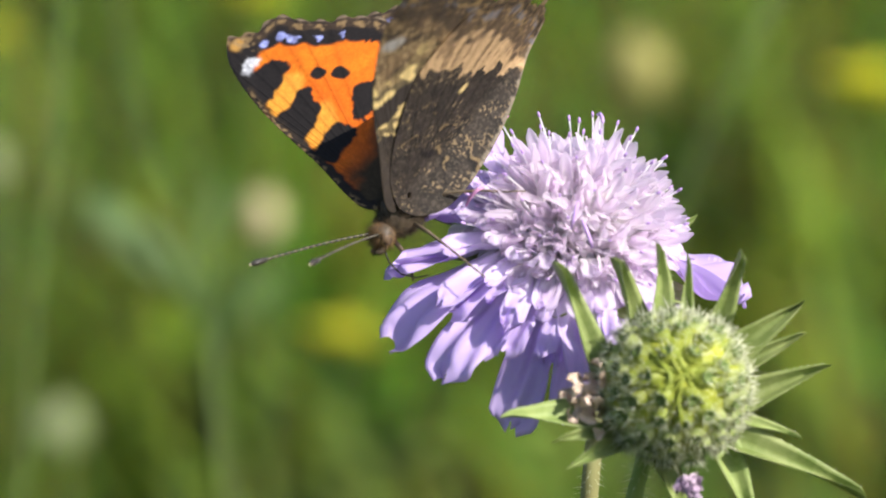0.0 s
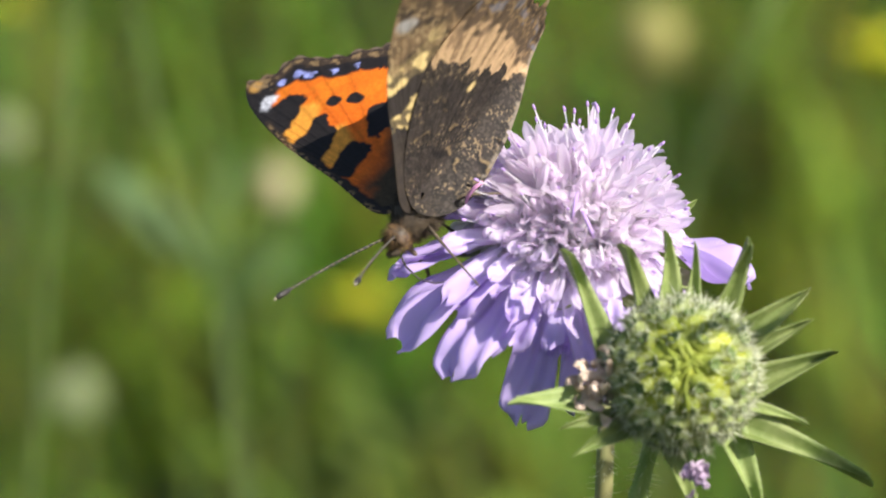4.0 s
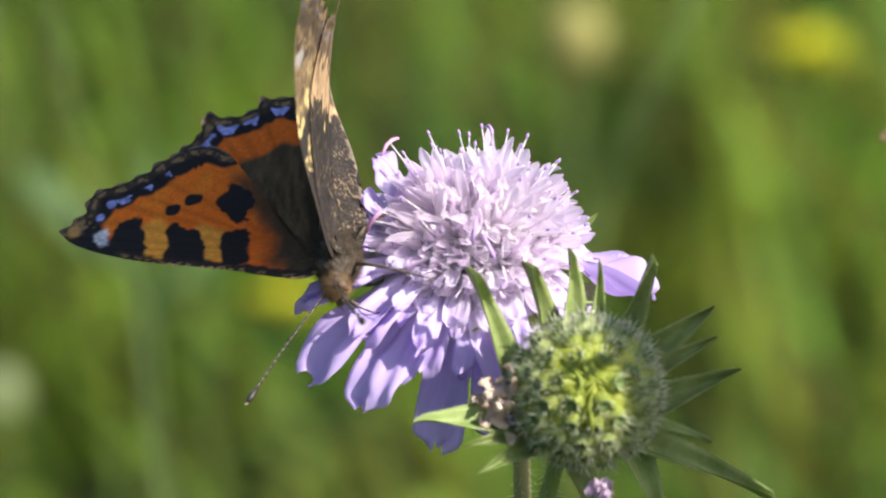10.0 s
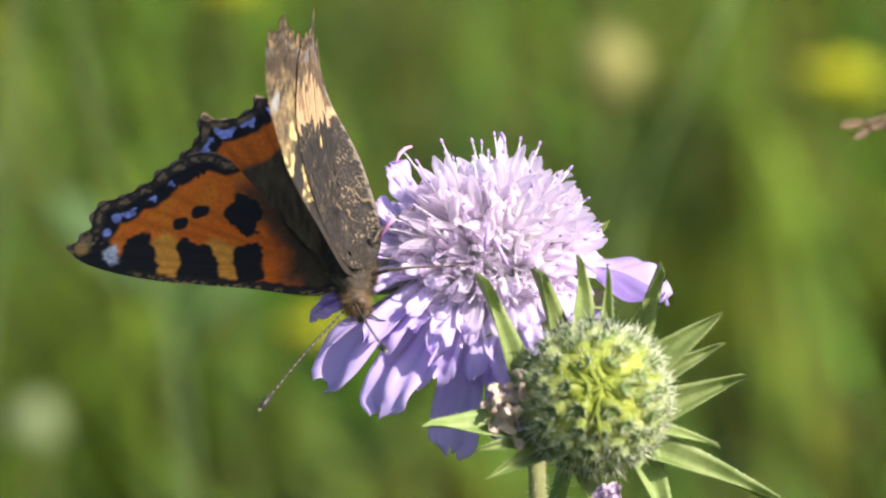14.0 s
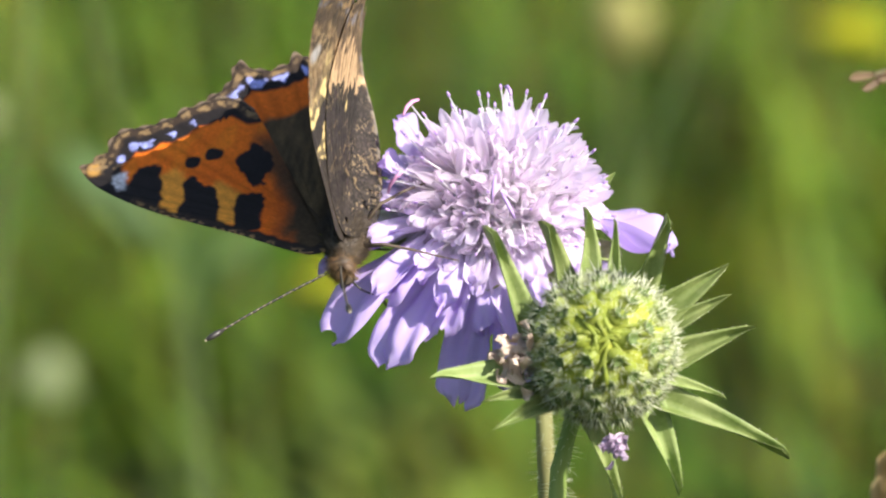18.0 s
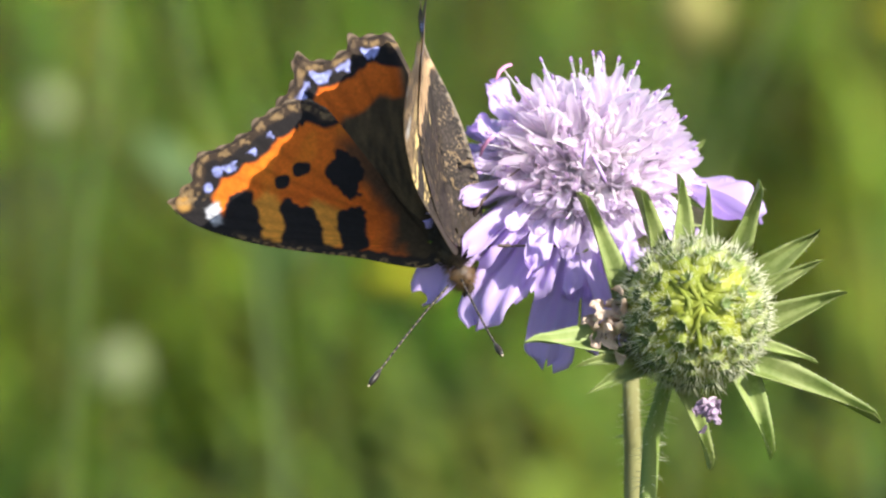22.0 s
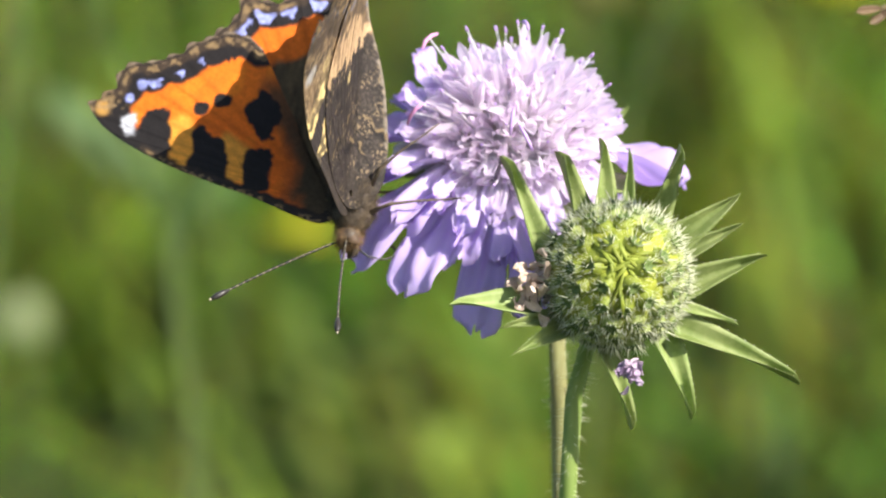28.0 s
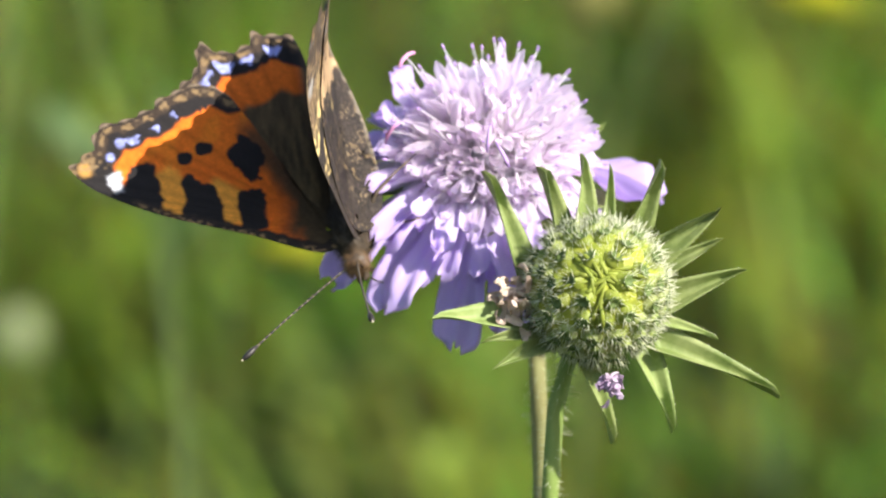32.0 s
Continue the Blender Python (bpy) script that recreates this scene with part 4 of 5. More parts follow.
    return paint(c, (0.30, 0.20, 0.10), spot(u, v, (24.6, 10.2), (1.5, 1.6), 0.5, 0.4) * smoothstep(-0.2, 0.6, ripple(u, v, 4.4)) * 0.7)


def hind_upper(u, v):
    d, along = edge_distance(u, v, HIND_EDGE)
    c = np.tile(np.array((0.078, 0.053, 0.026)), (len(u), 1))
    c = paint(c, (0.145, 0.098, 0.045), 0.5 + 0.5 * ripple(u, v * 0.25, 4.0))
    c = paint(c, (0.80, 0.165, 0.012), smoothstep(7.3, 6.3, d + 0.4 * ripple(u, v, 0.9)) * smoothstep(-0.2, 1.2, u))
    beat = 0.5 + 0.5 * np.cos((along - 5.3) * 2 * np.pi / 2.55)
    c = paint(c, BLACK_S, smoothstep(3.6, 3.1, d + 0.35 * (1 - beat) + 0.15 * ripple(u, v, 2.1)))
    c = paint(c, BLUE_S, crescents(u, v, d, along, HIND_EDGE, ((13.0, 16.2), (11.1, 18.6), (8.8, 20.3), (6.0, 21.0), (2.9, 22.0)), 0.82, 1.25) * (0.85 + 0.2 * ripple(u, v, 5.0)))
    c = margin_scales(c, u, v, d, along, beat)
    return paint(c, (0.060, 0.042, 0.026), smoothstep(0.8, -0.4, u + 0.3 * ripple(u, v, 1.0)) * 0.8)


def fore_under(u, v):
    d, along = edge_distance(u, v, FORE_EDGE)
    c = np.tile(np.array((0.22, 0.145, 0.078)), (len(u), 1))
    c = paint(c, (0.062, 0.044, 0.030), 0.5 + 0.8 * ripple(u, v, 1.7))
    c = paint(c, (0.42, 0.30, 0.16), smoothstep(0.2, 0.8, ripple(u, v, 4.5)) * 0.6)
    c = paint(c, (0.48, 0.46, 0.44), spot(u, v, (20.6, 6.4), (0.8, 1.3), 0.5, 0.5) * 0.7)
    c = paint(c, (0.040, 0.032, 0.028), blot(u, v, ((15.2, 1.4), (9.0, -0.2), (8.4, 4.4), (11.0, 6.4), (13.6, 7.8), (14.6, 5.0)), 0.25, 0.3))
    c = paint(c, (0.036, 0.029, 0.025), smoothstep(9.4, 8.8, u + 0.5 * ripple(u, v, 1.5)) * 0.95)
    c = paint(c, CREAM_S, blot(u, v, ((10.7, 0.7), (10.6, 3.4), (11.0, 5.4), (9.2, 4.4), (8.6, 2.6), (9.6, 0.5)), 0.12, 0.45) * np.clip(1 - smoothstep(0.0, 0.5, ripple(u, v, 2.4, 5.0)) * 0.85, 0, 1))
    c = paint(c, CREAM_S, blot(u, v, ((15.0, 1.8), (16.6, 2.4), (15.9, 4.5), (16.0, 6.8), (17.0, 9.5), (16.0, 12.0), (14.8, 10.0), (13.2, 7.5), (13.9, 5.6), (13.8, 2.2)), 0.14, 0.35) * np.clip(1 - smoothstep(-0.15, 0.4, ripple(u, v, 2.2, 8.0)) * 0.85, 0, 1) * smoothstep(11.0, 7.0, v))
    c = paint(c, (0.055, 0.040, 0.030), smoothstep(4.2, 3.4, d + 0.5 * ripple(u, v, 1.7)) * 0.85)
    c = paint(c, TAN_S, smoothstep(0.1, 0.7, ripple(u, v, 4.3)) * smoothstep(3.6, 1.0, d) * 0.6)
    c = paint(c, (0.16, 0.16, 0.19), smoothstep(0.2, 0.8, ripple(u, v, 3.1, 2.0)) * smoothstep(0.7, 0.2, np.abs(d - 1.8)) * 0.6)
    return paint(c, (0.03, 0.022, 0.018), smoothstep(0.3, 0.8, np.sin(along * 2.8)) * smoothstep(0.5, 0.2, d) * 0.6)


def hind_under(u, v):
    d, along = edge_distance(u, v, HIND_EDGE)
    ray = np.arctan2(u + 1.0, v + 2.0)
    c = np.tile(np.array((0.031, 0.024, 0.020)), (len(u), 1))
    c = paint(c, (0.017, 0.014, 0.012), smoothstep(-0.1, 0.5, ripple(u, v, 2.2)) * 0.75)
    c = paint(c, (0.085, 0.068, 0.055), smoothstep(0.1, 0.9, ripple(u, v, 9.5, 1.0)) * 0.45)
    # wavy dark lines across the base, rimmed with tan scales
    for k, (reach, wave) in enumerate(((5.2, 0.6), (8.4, 0.9))):
        off = np.hypot(u * 0.8, v) - reach - wave * np.sin(ray * 9 + k) - 0.5 * ripple(u, v, 1.9, k)
        c = paint(c, (0.26, 0.18, 0.09), smoothstep(0.28, 0.1, np.abs(off - 0.3)) * smoothstep(0.0, 0.7, ripple(u, v, 3.6, 4.0 + k)) * 0.6)
        c = paint(c, (0.010, 0.008, 0.008), smoothstep(0.25, 0.08, np.abs(off)) * 0.8)
    c = paint(c, (0.30, 0.215, 0.125), smoothstep(0.55, 0.85, ripple(u, v, 9.5, 2.0)) * smoothstep(-0.4, 0.5, ripple(u, v, 1.1, 3.0)) * 0.6)
    # the pale outer band begins in teeth between the veins
    start = np.interp(u, [-2, 2, 6, 9, 12, 15], [19.0, 16.6, 13.2, 10.8, 8.0, 6.0])
    tooth = 1.5 * np.abs(((ray * 7.5) % 1.0) - 0.5) + 0.7 * ripple(u, v, 1.2) + 0.3 * ripple(u, v, 4.0)
    over = v - start + 1.7 * tooth - 0.6
    c = paint(c, (0.52, 0.345, 0.19), smoothstep(-0.15, 0.2, over))
    streak = ripple(ray * 60, np.hypot(u, v) * 0.35, 1.0, 5.0)
    c = paint(c, (0.20, 0.125, 0.070), smoothstep(-0.1, 0.7, streak + 0.5 * ripple(u, v, 3.6)) * smoothstep(0.6, 2.6, over) * 0.75)
    c = paint(c, (0.070, 0.048, 0.034), smoothstep(5.2, 3.6, d + 1.0 * ripple(u, v, 1.9) + 0.5 * streak) * 0.9)
    c = paint(c, TAN_S, smoothstep(0.0, 0.7, ripple(u, v, 4.1)) * smoothstep(4.6, 2.0, d) * 0.5)
    c = paint(c, (0.20, 0.20, 0.24), smoothstep(0.1, 0.7, ripple(u, v, 2.8, 6.0)) * smoothstep(0.9, 0.3, np.abs(d - 2.0)) * 0.55)
    c = paint(c, (0.025, 0.018, 0.016), smoothstep(0.35, 0.15, np.abs(d - 0.9 - 0.2 * ripple(u, v, 2.0))) * 0.75)
    c = paint(c, (0.30, 0.25, 0.18), smoothstep(0.3, 0.1, d) * smoothstep(-0.2, 0.5, ripple(u, v, 4.0)) * 0.7)
    inner, _ = edge_distance(u, v, HIND[17:23])
    c = paint(c, (0.30, 0.25, 0.19), smoothstep(0.35, 0.05, inner + 0.2 * ripple(u, v, 4.0)) * smoothstep(3, 8, v) * 0.6)
    return paint(c, CREAM_S, spot(u, v, (5.0, 11.6), (0.32, 0.75), 0.4, 0.2) * 0.85)


def wing(name, outline, upper, under, side, parent, label, lift, veins, margin, fold=0.0, twist=0.0):
    """One wing as a thin body: its scales coloured on both faces; side is 1 for its left and -1 for its right."""
    rim = curve(outline, 420)
    # scalloped outer margin
    off, run = edge_distance(rim[:, 0], rim[:, 1], margin)
    rim = rim * (1 + 0.011 * np.cos(run * 2 * np.pi / 2.25 + 0.6) * smoothstep(0.5, 0.1, off))[:, None]
    n, rings = len(rim), 130
    s = np.linspace(0.015, 1, rings) ** 0.85
    u = (s[:, None] * rim[None, :, 0]).ravel()
    v = (s[:, None] * rim[None, :, 1]).ravel()
    q = np.tile(np.linspace(0, 1, n, endpoint=False), rings)
    ss = np.repeat(s, n)
    z = lift + 0.45 * np.sin(u / 8.5) * np.sin(v / 8.0 + 0.3) - 0.0012 * u * u + 0.05 * np.sin(q * 40) * smoothstep(0.6, 1, ss)
    z -= fold * np.clip(1.2 - u, 0, 9) ** 1.6
    # the left wings are twisted: their tips and tails give way downwards
    z -= twist * np.clip(u, 0, 99) * np.clip(v, 0, 99)
    for f in veins:
        z += 0.035 * np.exp(-((q - f) / 0.005) ** 2) * smoothstep(0.1, 0.3, ss)
    verts, cols = [], []
    shade_veins = np.zeros(len(q))
    for f in veins:
        shade_veins = np.maximum(shade_veins, np.exp(-((q - f) * n * ss / 3.0) ** 2) * smoothstep(0.2, 0.35, ss))
    for face, fn in ((0.04, upper), (-0.04, under)):
        verts.append(np.c_[-v, side * u, z + face * smoothstep(1.0, 0.97, ss)])
        c = fn(u, v)
        c = paint(c, c * 0.4, shade_veins * (0.35 if face > 0 else 0.45))
        cols.append(c * (1 + 0.10 * ripple(u, v, 11.0)[:, None]))
    count = n * rings
    idx = np.arange(count).reshape(rings, n)
    a, b = idx[:-1], idx[1:]
    quad = np.stack([a, np.roll(a, -1, 1), np.roll(b, -1, 1), b], -1).reshape(-1, 4)
    if side > 0:
        quad = quad[:, ::-1]
    rim_q = np.stack([idx[-1], np.roll(idx[-1], -1), np.roll(idx[-1], -1) + count, idx[-1] + count], -1)
    faces = np.concatenate([quad, quad[:, ::-1] + count, rim_q])
    me = bpy.data.meshes.new(name)
    me.from_pydata((np.concatenate(verts) * MM).tolist(), [], faces.tolist())
    me.materials.append(WING)
    me.polygons.foreach_set("use_smooth", [True] * len(me.polygons))
    col = me.color_attributes.new("scales", "FLOAT_COLOR", "POINT")
    rgba = np.c_[np.clip(np.concatenate(cols), 0, 1), np.ones(2 * count)]
    col.data.foreach_set("color", rgba.ravel())
    return part(name, me, None, parent, label)


def limb(t, name, points, radii, mat, label="", seed=1):
    s = Shape().tube(points, radii, 7)
    rnd = random.Random(seed)
    for k in range(40):
        q = rnd.random() * (len(points) - 1.01)
        i = int(q)
        p = Vector(points[i]).lerp(Vector(points[i + 1]), q - i)
        d = Vector((rnd.gauss(0, 1), rnd.gauss(0, 1), rnd.gauss(0, 1))).normalized()
        s.spike(p, p + d * (radii[i] + rnd.uniform(0.15, 0.4)), 0.03)
    return part(name, s, mat, t, label)


ANTENNAE = {}
LEGS = {}
HEAD_AT = (3.75, 0, -1.75)


def butterfly():
    t = thing("butterfly", Matrix.Identity(4), "small tortoiseshell butterfly with orange, black and blue-edged wings feeding", "butterfly")
    rnd = random.Random(9)
    # body
    body = Shape().ball((-0.2, 0, -1.9), (3.5, 2.1, 2.4), None, 14, 18, 0.08, 1.0)
    part("thorax", body, BODY, t, "dark furry thorax")
    ab = Shape()
    path = [(-2.5, 0, -1.7), (-4.5, 0, -2.0), (-7.5, 0, -2.5), (-10.5, 0, -3.0), (-13, 0, -3.2), (-14.6, 0, -3.2)]
    ab.tube([Vector(p) for p in path], [1.5, 1.8, 1.85, 1.55, 1.0, 0.2], 14)
    part("abdomen", ab, BODY, t, "dark brown abdomen")
    fur = Shape()
    for k in range(4600):
        d = Vector((rnd.gauss(0, 1), rnd.gauss(0, 1), rnd.gauss(0, 1))).normalized()
        p = Vector((-0.2, 0, -1.9)) + Vector((d.x * 3.4, d.y * 2.05, d.z * 2.35))
        e = d + Vector((-0.9, 0, -0.1)) + Vector((rnd.gauss(0, .3), rnd.gauss(0, .3), rnd.gauss(0, .3)))
        fur.spike(p, p + e.normalized() * rnd.uniform(0.5, 1.35), 0.03)
    for k in range(700):
        q = rnd.random()
        a = rnd.uniform(0, 6.28)
        p = Vector((-3 - 10 * q, math.cos(a) * (1.8 - 0.9 * q), -2.0 - 1.1 * q + math.sin(a) * (1.8 - 0.9 * q)))
        fur.spike(p, p + Vector((-0.8, math.cos(a) * 0.35, math.sin(a) * 0.35)) * rnd.uniform(0.5, 1.0), 0.03)
    part("fur", fur, FUR, t, "brown fur")
    head = part("head", Shape().ball(HEAD_AT, (1.25, 1.35, 1.25), None, 10, 14, 0.08, 2.0), BODY, t, "small brown furry head")
    hf = Shape()
    for k in range(800):
        d = Vector((rnd.gauss(0.2, 1), rnd.gauss(0, 0.8), rnd.gauss(0.3, 1))).normalized()
        p = Vector(HEAD_AT) + d * 1.22
        hf.spike(p, p + (d + Vector((0.5, 0, -0.2))).normalized() * rnd.uniform(0.4, 1.15), 0.03)
    part("head_fur", hf, HEAD_FUR, head, "rusty brown head fur")
    for side in (-1, 1):
        part("eye", Shape().ball((4.15, side * 0.95, -1.8), (0.68, 0.5, 0.75), None, 10, 14), EYE, head, "brown rounded eye")
        s = Shape().tube([(4.5, side * 0.35, -2.5), (5.3, side * 0.4, -2.5), (5.9, side * 0.35, -2.1)], [0.35, 0.42, 0.12], 7)
        for k in range(60):
            p = Vector((rnd.uniform(4.5, 5.8), side * 0.38, rnd.uniform(-2.6, -2.2)))
            s.spike(p, p + Vector((0.5, rnd.gauss(0, 0.3), rnd.gauss(-0.2, 0.3))), 0.03)
        part("palp", s, FUR, head, "furry palp")
        # antenna in dark and pale rings with a thick dark club and a pale tip
        s = Shape()
        for k in range(34):
            a = (k + (0.35 if k % 2 else 0)) / 34 * 14.0
            e = (k + (1.0 if k % 2 else 1.35)) / 34 * 14.0
            r = 0.115 if k % 2 else 0.13
            s.tube([(a, 0, 0.0035 * a * (16 - a)), (e, 0, 0.0035 * e * (16 - e))], [r, r], 6, k % 2)
        s.tube([(x, 0, 0.0035 * x * (16 - x)) for x in (14.0, 14.8, 15.6, 16.3)], [0.14, 0.33, 0.36, 0.18], 8, 0)
        s.ball((16.4, 0, -0.02), (0.13, 0.13, 0.13), None, 6, 8, mat=2)
        feeler = part("antenna", s, [BLACK, RING, PALE], head, "dark antenna with pale rings and a clubbed tip")
        ANTENNAE[side] = feeler
    s = Shape().tube([(4.6, 0, -2.6), (5.3, 0.1, -4.4), (5.2, 0.2, -6.4), (4.2, 0.3, -8.2), (3.0, 0.4, -9.2)], [0.14, 0.11, 0.10, 0.09, 0.06], 6)
    part("proboscis", s, BLACK, head, "thin dark curved proboscis")
    # the four walking legs
    shape = [(0, 0, 0), (2.6, 0, 1.1), (5.6, 0, 0.9), (8.6, 0, 0.25), (10.5, 0, 0)]
    LEGS["front"] = limb(t, "leg", shape, [0.27, 0.20, 0.12, 0.10, 0.07], LEG, "brown jointed leg", 1)
    LEGS["rear"] = limb(t, "leg", shape, [0.27, 0.20, 0.12, 0.10, 0.07], LEG, "brown jointed leg", 3)
    limb(t, "leg", [(1.0, -1.2, -3.0), (2.0, -2.6, -5.0), (2.0, -2.8, -8.2), (3.2, -3.0, -10.5)], [0.38, 0.30, 0.20, 0.10], LEG, "brown jointed leg", 2)
    limb(t, "leg", [(-1.4, -1.2, -3.2), (-2.6, -2.8, -5.0), (-3.4, -3.0, -8.2), (-4.6, -3.2, -10.8)], [0.38, 0.30, 0.20, 0.10], LEG, "brown jointed leg", 4)
    fv, hv = (0.20, 0.27, 0.31, 0.36, 0.405, 0.45, 0.49, 0.53, 0.58), (0.22, 0.30, 0.345, 0.39, 0.44, 0.49, 0.54, 0.60)
    wings = {}
    for side, who in ((-1, "right"), (1, "left")):
        wings[who] = (wing("hindwing", HIND, hind_upper, hind_under, side, t, "brown and orange hindwing with blue edge spots", -0.07, hv, HIND_EDGE, 0.22, 0.0155 if side > 0 else 0.0),
                      wing("forewing", FORE, fore_upper, fore_under, side, t, "orange forewing with black spots and a white tip mark", 0.06, fv, FORE_EDGE, 0.0, 0.015 if side > 0 else 0.0))
    return t, wings


# ---- a ripe grass ear reaching in at the side ----
def grass_ear(name, foot, path, mat, label, seed, size, count):
    t = thing(name, Matrix.Translation(Vector(foot)), label, "grass")
    rnd = random.Random(seed)
    pts = [(Vector(p) - Vector(foot)) * 1000 for p in path]
    part("stem", Shape().tube(pts, [0.6, 0.5, 0.4, 0.3][:len(pts)], 7), HUSK, t, "straw-coloured stem")
    a, b = pts[-2], pts[-1]
    way = (b - a).normalized()
    for k in range(count):
        p = a.lerp(b, 1 - 0.075 * k)
        side = Vector((rnd.uniform(-1, 1), rnd.uniform(-1, 1), rnd.uniform(-1, 1)))
        d = (way + side * (0.25 + 0.03 * k)).normalized()
        s = sheet(Shape(), petal_rows(size * rnd.uniform(0.8, 1.1), size * 0.26, -0.3, 0.7, 0.15, k + seed, 8, 5, 0, 0.5, 0.5), 0.12, aim(p, d, side + Vector((0, -1, 0.3))))
        s.spike(p + d * size * 0.7, p + d * size * 1.5, 0.05)
        part("husk", s, mat, t)


flower_head()
seed_head()
BUTTERFLY, WINGS = butterfly()
grass_ear("grass_ear", (0.075, -0.02, 0), [(0.075, -0.02, 0), (0.061, -0.03, 0.44), (0.0490, -0.032, 0.465), (0.0521, -0.0333, 0.4785)], HUSK, "ripe straw-coloured grass ear with open husks", 3, 5.5, 7)
grass_ear("brown_grass_ear", (0.11, 0.0, 0), [(0.11, 0.0, 0), (0.085, -0.015, 0.47), (0.070, -0.022, 0.5240), (0.0506, -0.0267, 0.5196)], HUSK_BROWN, "purplish brown drooping grass ear", 7, 3.4, 15)



def shading_leaf():
    """A broad leaf on a tall stalk towards the sun, outside the view; its shade comes and goes on the seed head."""
    foot = Vector((0.135, -0.10, 0))
    side = Vector((0.495, 0.63, 0)).normalized()
    up = SUN.cross(side).normalized()
    up = up if up.z > 0 else -up
    tip = BUR_AT + SUN * 0.12 + up * 0.0105
    low = tip - up * 0.040
    t = thing("broad_leaved_plant", Matrix.Translation(foot), "tall green meadow plant with one broad upright leaf", "plant")
    pts = [(p - foot) * 1000 for p in (foot, foot.lerp(low, 0.6) + Vector((0.004, 0, 0)), low)]
    part("stem", Shape().tube(pts, [1.7, 1.3, 0.8], 8), BGSTEM, t)
    part("leaf", sheet(Shape(), petal_rows(40, 15.0, 0.05, 0.12, 0.06, 3.3, 12, 6, 0, 0.25, 0.0, 0.8), 0.4, aim(pts[-1], up, SUN)), LIGHTLEAF, t)


shading_leaf()
LEAF_SWAY = ((0, 4.5), (1.7, 4.3), (2.3, 0.4), (3.2, 0), (3.7, 1.2), (4.6, 4.5), (8.9, 4.5), (9.4, 0.4), (10, 0.7), (10.5, 0.9), (11, 1.3), (11.4, 0.2), (11.8, 0.4), (12.1, 1.1), (12.5, 4.0), (13.2, 4.5), (32, 4.5))
BROWN_SWAY = ((0, 0, 0.8), (1.7, 0.1, 0.8), (2.4, 0.9, 0.15), (3.6, 0.9, 0.15), (5.5, 0, 0.8), (8.8, 0.1, 0.9), (9.5, 1.05, 0.34), (10.3, 1.0, 0.36), (11.2, 0, 0.9), (12.5, 0, 0.9), (13.6, 0, 0.1), (14.5, 0, 0), (17, 0, 0.08), (20.2, 0, 0), (21, 0, 0.9), (27, 0, 0.9), (27.8, 0, 0), (28.7, 0, 0.1), (29.3, 0, 0.9), (32, 0, 1.1))
STRAW_SWAY = ((0, 1.0, 0), (15.8, 0.7, 0), (16.5, 0.05, 0), (17, 0.0, 0), (17.9, 0, 0), (19.2, 0, 0), (20.2, 0.9, -0.002), (27.4, 0.5, -0.006), (28.4, 0, -0.006), (29.1, 0.1, -0.006), (29.9, 0.9, -0.006), (32, 1.1, -0.006))


